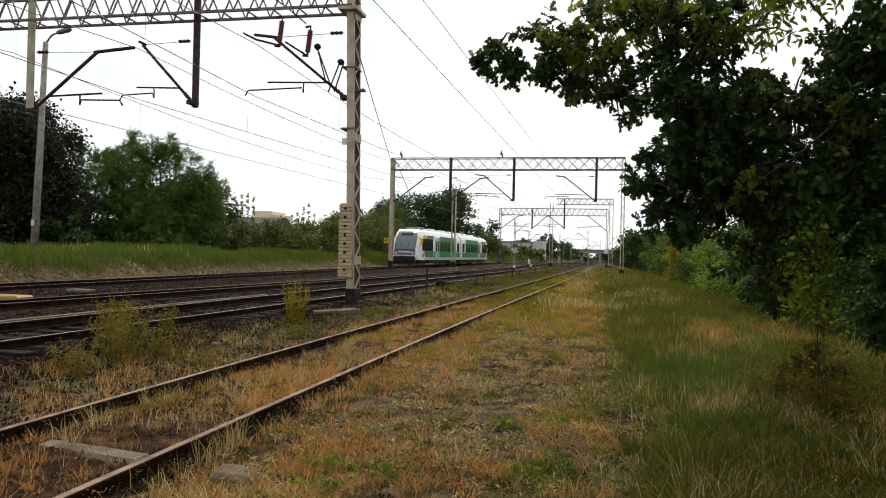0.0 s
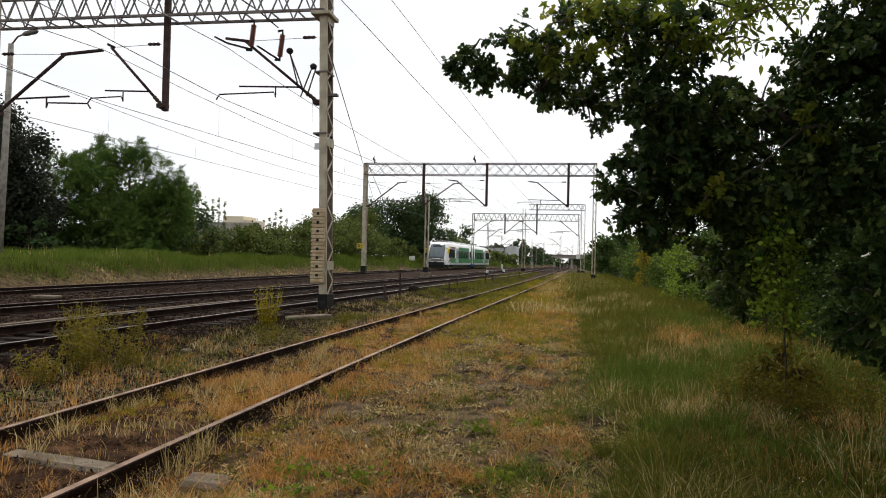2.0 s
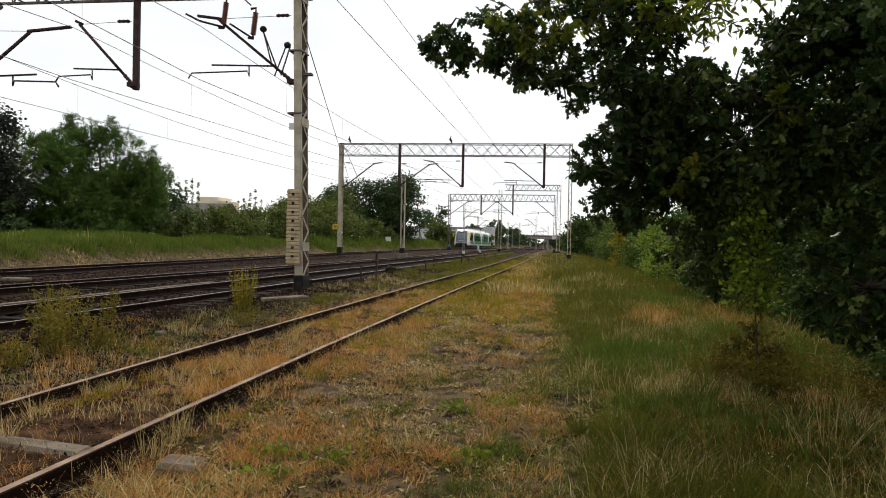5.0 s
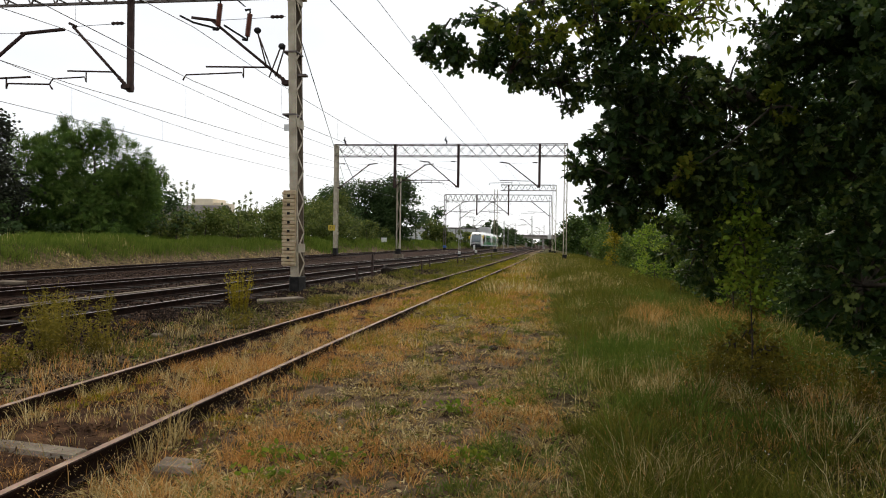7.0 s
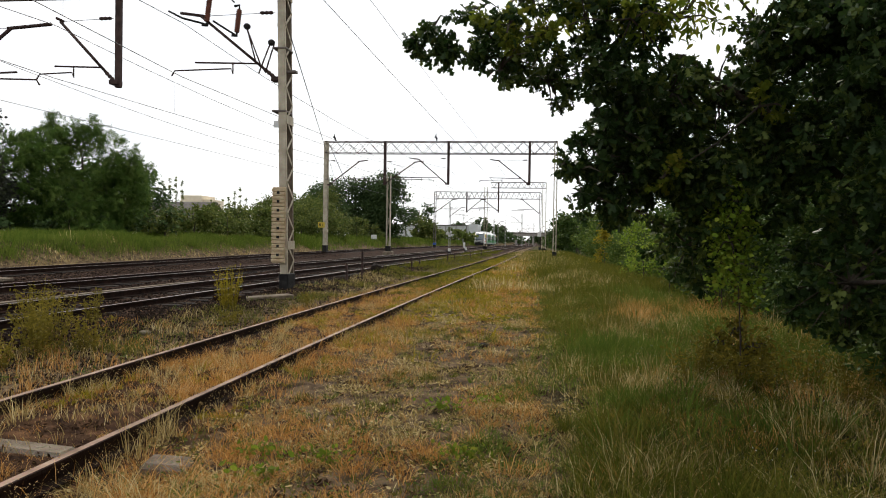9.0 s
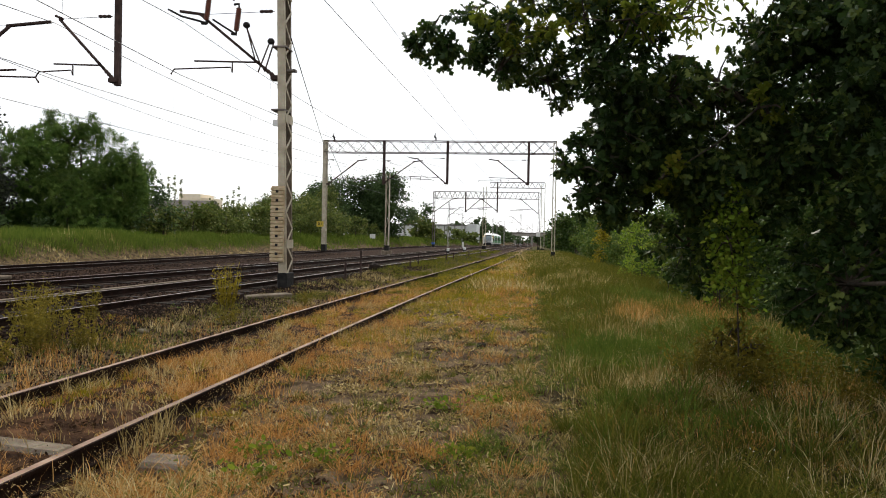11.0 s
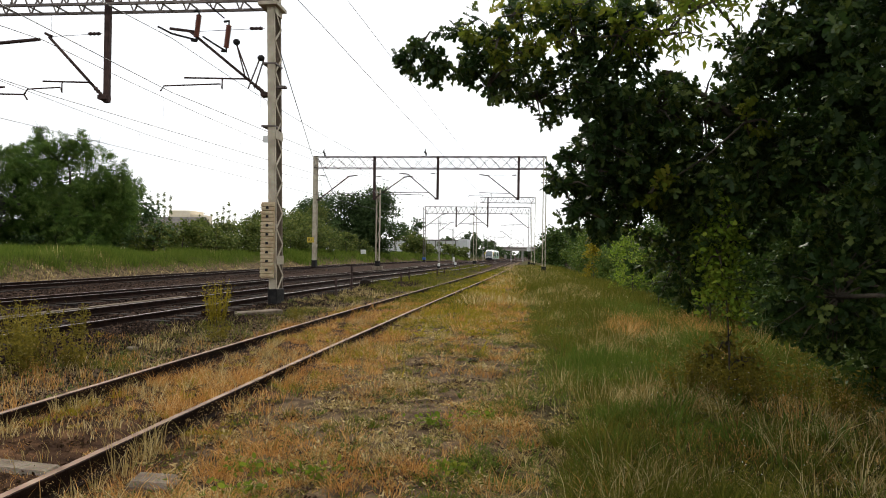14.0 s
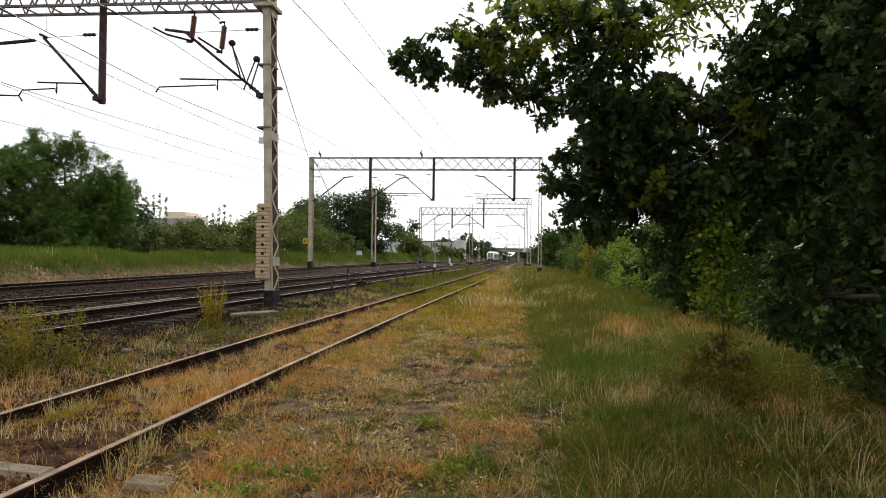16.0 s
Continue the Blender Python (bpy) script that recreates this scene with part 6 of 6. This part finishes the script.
# ---- lamp pole behind the bank ----
lp = empty("street_lamp", "tall grey concrete pole with a lamp head", "street lamp")
lx, ly = -23.6, 28.0
tube("pole", [(lx - 0.25, ly, 1.2), (lx - 0.08, ly, 6), (lx + 0.05, ly, 10.3)], [0.17, 0.14, 0.11], M_CONC, lp, "", 10)
tube("lamp_arm", [(lx + 0.05, ly, 10.25), (lx + 0.35, ly, 10.6), (lx + 0.65, ly, 10.7)], 0.035, M_STEEL, lp)
tube("lamp_head", [(lx + 0.6, ly, 10.68), (lx + 0.75, ly, 10.72), (lx + 1.15, ly, 10.8), (lx + 1.3, ly, 10.82)], [0.06, 0.11, 0.12, 0.05], M_STEEL, lp, "grey cobra lamp head", 8)
box_part("pole_tag", (lx - 0.27, lx - 0.13, ly - 0.2, ly - 0.17, 2.35, 2.6), plain("white_tag", (0.65, 0.65, 0.63)), lp, "small white tag")

# ---- buildings beyond ----
M_ROOF = material("grey_roof_sheet", (0.09, 0.08, 0.075), (0.15, 0.135, 0.125), 2, 0.8, 0, 0.3, 20)
M_RENDER = material("beige_render", (0.66, 0.57, 0.43), (0.74, 0.66, 0.52), 0.6, 0.9, 0, 0.2, 10)
M_SHED = material("pale_shed_sheet", (0.42, 0.43, 0.42), (0.52, 0.53, 0.52), 0.5, 0.7, 0, 0.2, 6)
M_PANE = plain("window_glass", (0.03, 0.035, 0.04), 0.1)


def house():
    h = empty("house", "low house with a grey pitched roof behind the hedge", "house")
    x0, x1, y0, y1, z0, ze, zr = -61, -47.5, 104, 112, 1.3, 3.9, 6.4
    box_part("wall", (x0, x1, y0, y1, z0, ze), M_RENDER, h)
    ym = (y0 + y1) / 2
    for e, (xa, xb) in enumerate(((x0, x0 + 0.3), (x1 - 0.3, x1))):
        arrays("gable", [(xa, y0, ze), (xa, y1, ze), (xa, ym, zr - 0.1), (xb, y0, ze), (xb, y1, ze), (xb, ym, zr - 0.1)], [(0, 2, 1), (3, 4, 5), (0, 3, 5, 2), (1, 2, 5, 4), (0, 1, 4, 3)], M_RENDER, h)
    for ye in (y0 - 0.4, y1 + 0.4):
        zz = ze - 0.2
        arrays("roof", [(x0 - 0.4, ye, zz), (x1 + 0.4, ye, zz), (x1 + 0.4, ym, zr), (x0 - 0.4, ym, zr), (x0 - 0.4, ye, zz + 0.16), (x1 + 0.4, ye, zz + 0.16), (x1 + 0.4, ym, zr + 0.16), (x0 - 0.4, ym, zr + 0.16)],
               [(0, 1, 2, 3), (4, 7, 6, 5), (0, 4, 5, 1), (1, 5, 6, 2), (2, 6, 7, 3), (3, 7, 4, 0)], M_ROOF, h, "grey pitched roof")


def apartment_block():
    a = empty("apartment_building", "beige flat-roofed block far behind the trees", "building")
    box_part("wall", (-127.5, -119.5, 260, 272, 0, 16.0), M_RENDER, a, "", 0.1)
    box_part("wall", (-119.5, -116.0, 261, 272, 0, 14.6), M_RENDER, a, "", 0.1)
    for i in range(3):
        for k in range(3):
            box_part("window", (-126.5 + 2.4 * i, -125.2 + 2.4 * i, 259.96, 260.02, 1.5 + 3.4 * k, 3.0 + 3.4 * k), M_PANE, a)


def warehouse():
    w = empty("warehouse", "long pale sheet-clad warehouse beyond the line", "building")
    box_part("wall", (-46, -19.2, 232, 252, -0.6, 5.6), M_SHED, w, "", 0.05)
    box_part("roof", (-46.3, -18.9, 231.7, 252.3, 5.6, 5.95), M_ROOF, w, "", 0.05)
    for i in range(9):
        x = -45.6 + 3.2 * i
        box_part("pilaster", (x, x + 0.25, 231.85, 232.0, -0.6, 5.55), M_ROOF, w)
    box_part("annexe", (-19.1, -16.2, 231, 246, -0.6, 6.2), M_SHED, w, "paler end bay", 0.05)


def overpass():
    o = empty("overpass", "grey concrete road bridge over the tracks", "bridge")
    y = 392.0
    box_part("deck", (-16, 60, y, y + 12, 3.6, 4.7), M_CONC, o, "", 0.1)
    box_part("parapet", (-16, 60, y - 0.2, y + 0.05, 4.7, 5.5), M_STEEL, o, "dark railing")
    for x in (-14, -7.5, 1.5, 8, 14, 21, 29):
        box_part("pier", (x - 0.45, x + 0.45, y + 1, y + 11, -1.2, 3.6), M_CONC, o, "", 0.05)
    box_part("abutment", (-34, -16, y, y + 12, -1.2, 4.4), M_CONC, o)


for i, (x, y, h, w) in enumerate(((-31, 41.5, 2.6, 2.0), (-28, 42.5, 2.2, 2.0), (-34.5, 44, 3.4, 2.6), (-25.6, 48, 2.4, 1.8), (-32, 48, 4.0, 3.0), (-36.5, 36, 3.2, 2.6), (-29.5, 36.5, 2.2, 1.5))):
    tree("hedge_bush", "dark undergrowth below the trees", (x, y, zL), lumpy(x, y, zL + h * 0.5, w, w, h * 0.5, 9, 640 + i, 0.4), M_DARKTREE, 0.26, DIAMOND, 70, 0.06, 660 + i, 0.2, 8, 14, 0.45, 0.2, "bush", "bushes behind the bank")

for i, (x, y, h, w) in enumerate(((-38, 74, 2.0, 3.0), (-44, 80, 2.2, 3.4), (-50, 84, 2.2, 3.6), (-34, 82, 2.0, 3.0), (-31, 78, 2.0, 2.6), (-57, 88, 2.6, 4.0), (-40, 95, 2.4, 4), (-66, 92, 4.0, 5.0), (-48, 100, 2.2, 4), (-34, 100, 2.6, 3.4), (-33, 92, 2.4, 3.5), (-37, 88, 2.4, 3.2))):
    tree("hedge_bush", "distant mixed bush on the field", (x, y, zL), lumpy(x, y, zL + h * 0.45, w, w * 0.6, h * 0.5, 9, 680 + i, 0.42), M_HEDGE, 0.32, DIAMOND, 40, 0.06, 690 + i, 0.25, 8, 8, 0.45, 0.2, "bush", "bushes behind the bank")

for i, (x, h, w) in enumerate(((-26, 8, 9), (-9, 7, 8), (6, 7, 8), (22, 8, 9), (40, 9, 10))):
    tree("distant_tree", "distant trees behind the road bridge", (x, 440, -1), lumpy(x, 440, 2.5, w, w * 0.6, h * 0.5, 12, 820 + i, 0.42), M_DARKTREE, 1.6, DIAMOND, 1.2, 0.2, 830 + i, 1.0, 8, 6, 0.4, 0.2, "tree", "distant trees")

house()
apartment_block()
warehouse()
overpass()

# tall stems and white umbels that stand out of the grass
blades("seed_stems", scatter(450, 0.6, 4.4, 4.6, 16, 901, 0.2, 1.5), 0.42, 0.004, M_STRAW, "tall pale seed stems in the grass", 901, 0.35)
blades("seed_stems", follow(scatter(300, -6.0, -3.6, 18, 70, 902, 0.4, 1.2), "three"), 0.55, 0.015, M_STRAW, "tall dry stems on the bank", 902, 0.25)
rng0 = np.random.RandomState(903)
fx, fy = rng0.uniform(1.2, 3.6, 160), rng0.uniform(3.8, 9, 160)
M_FLOWER = foliage("white_flower", (0.5, 0.5, 0.42), (0.62, 0.62, 0.55), (0.7, 0.7, 0.6), 0.3)
tagged(leaf_mesh("wild_flowers", np.column_stack([fx, fy, ground_z(fx, fy) + rng0.uniform(0.15, 0.4, 160)]), 0.012, OVAL, M_FLOWER, None, "tiny white flowers in the long grass", 903, -1), category="flowers")


def motions():
    """The train runs away along the far track."""
    rows = [(i * 0.5, train_pose(70 + 14 * i * 0.5)) for i in range(33)]
    walk(train, rows)


motions()
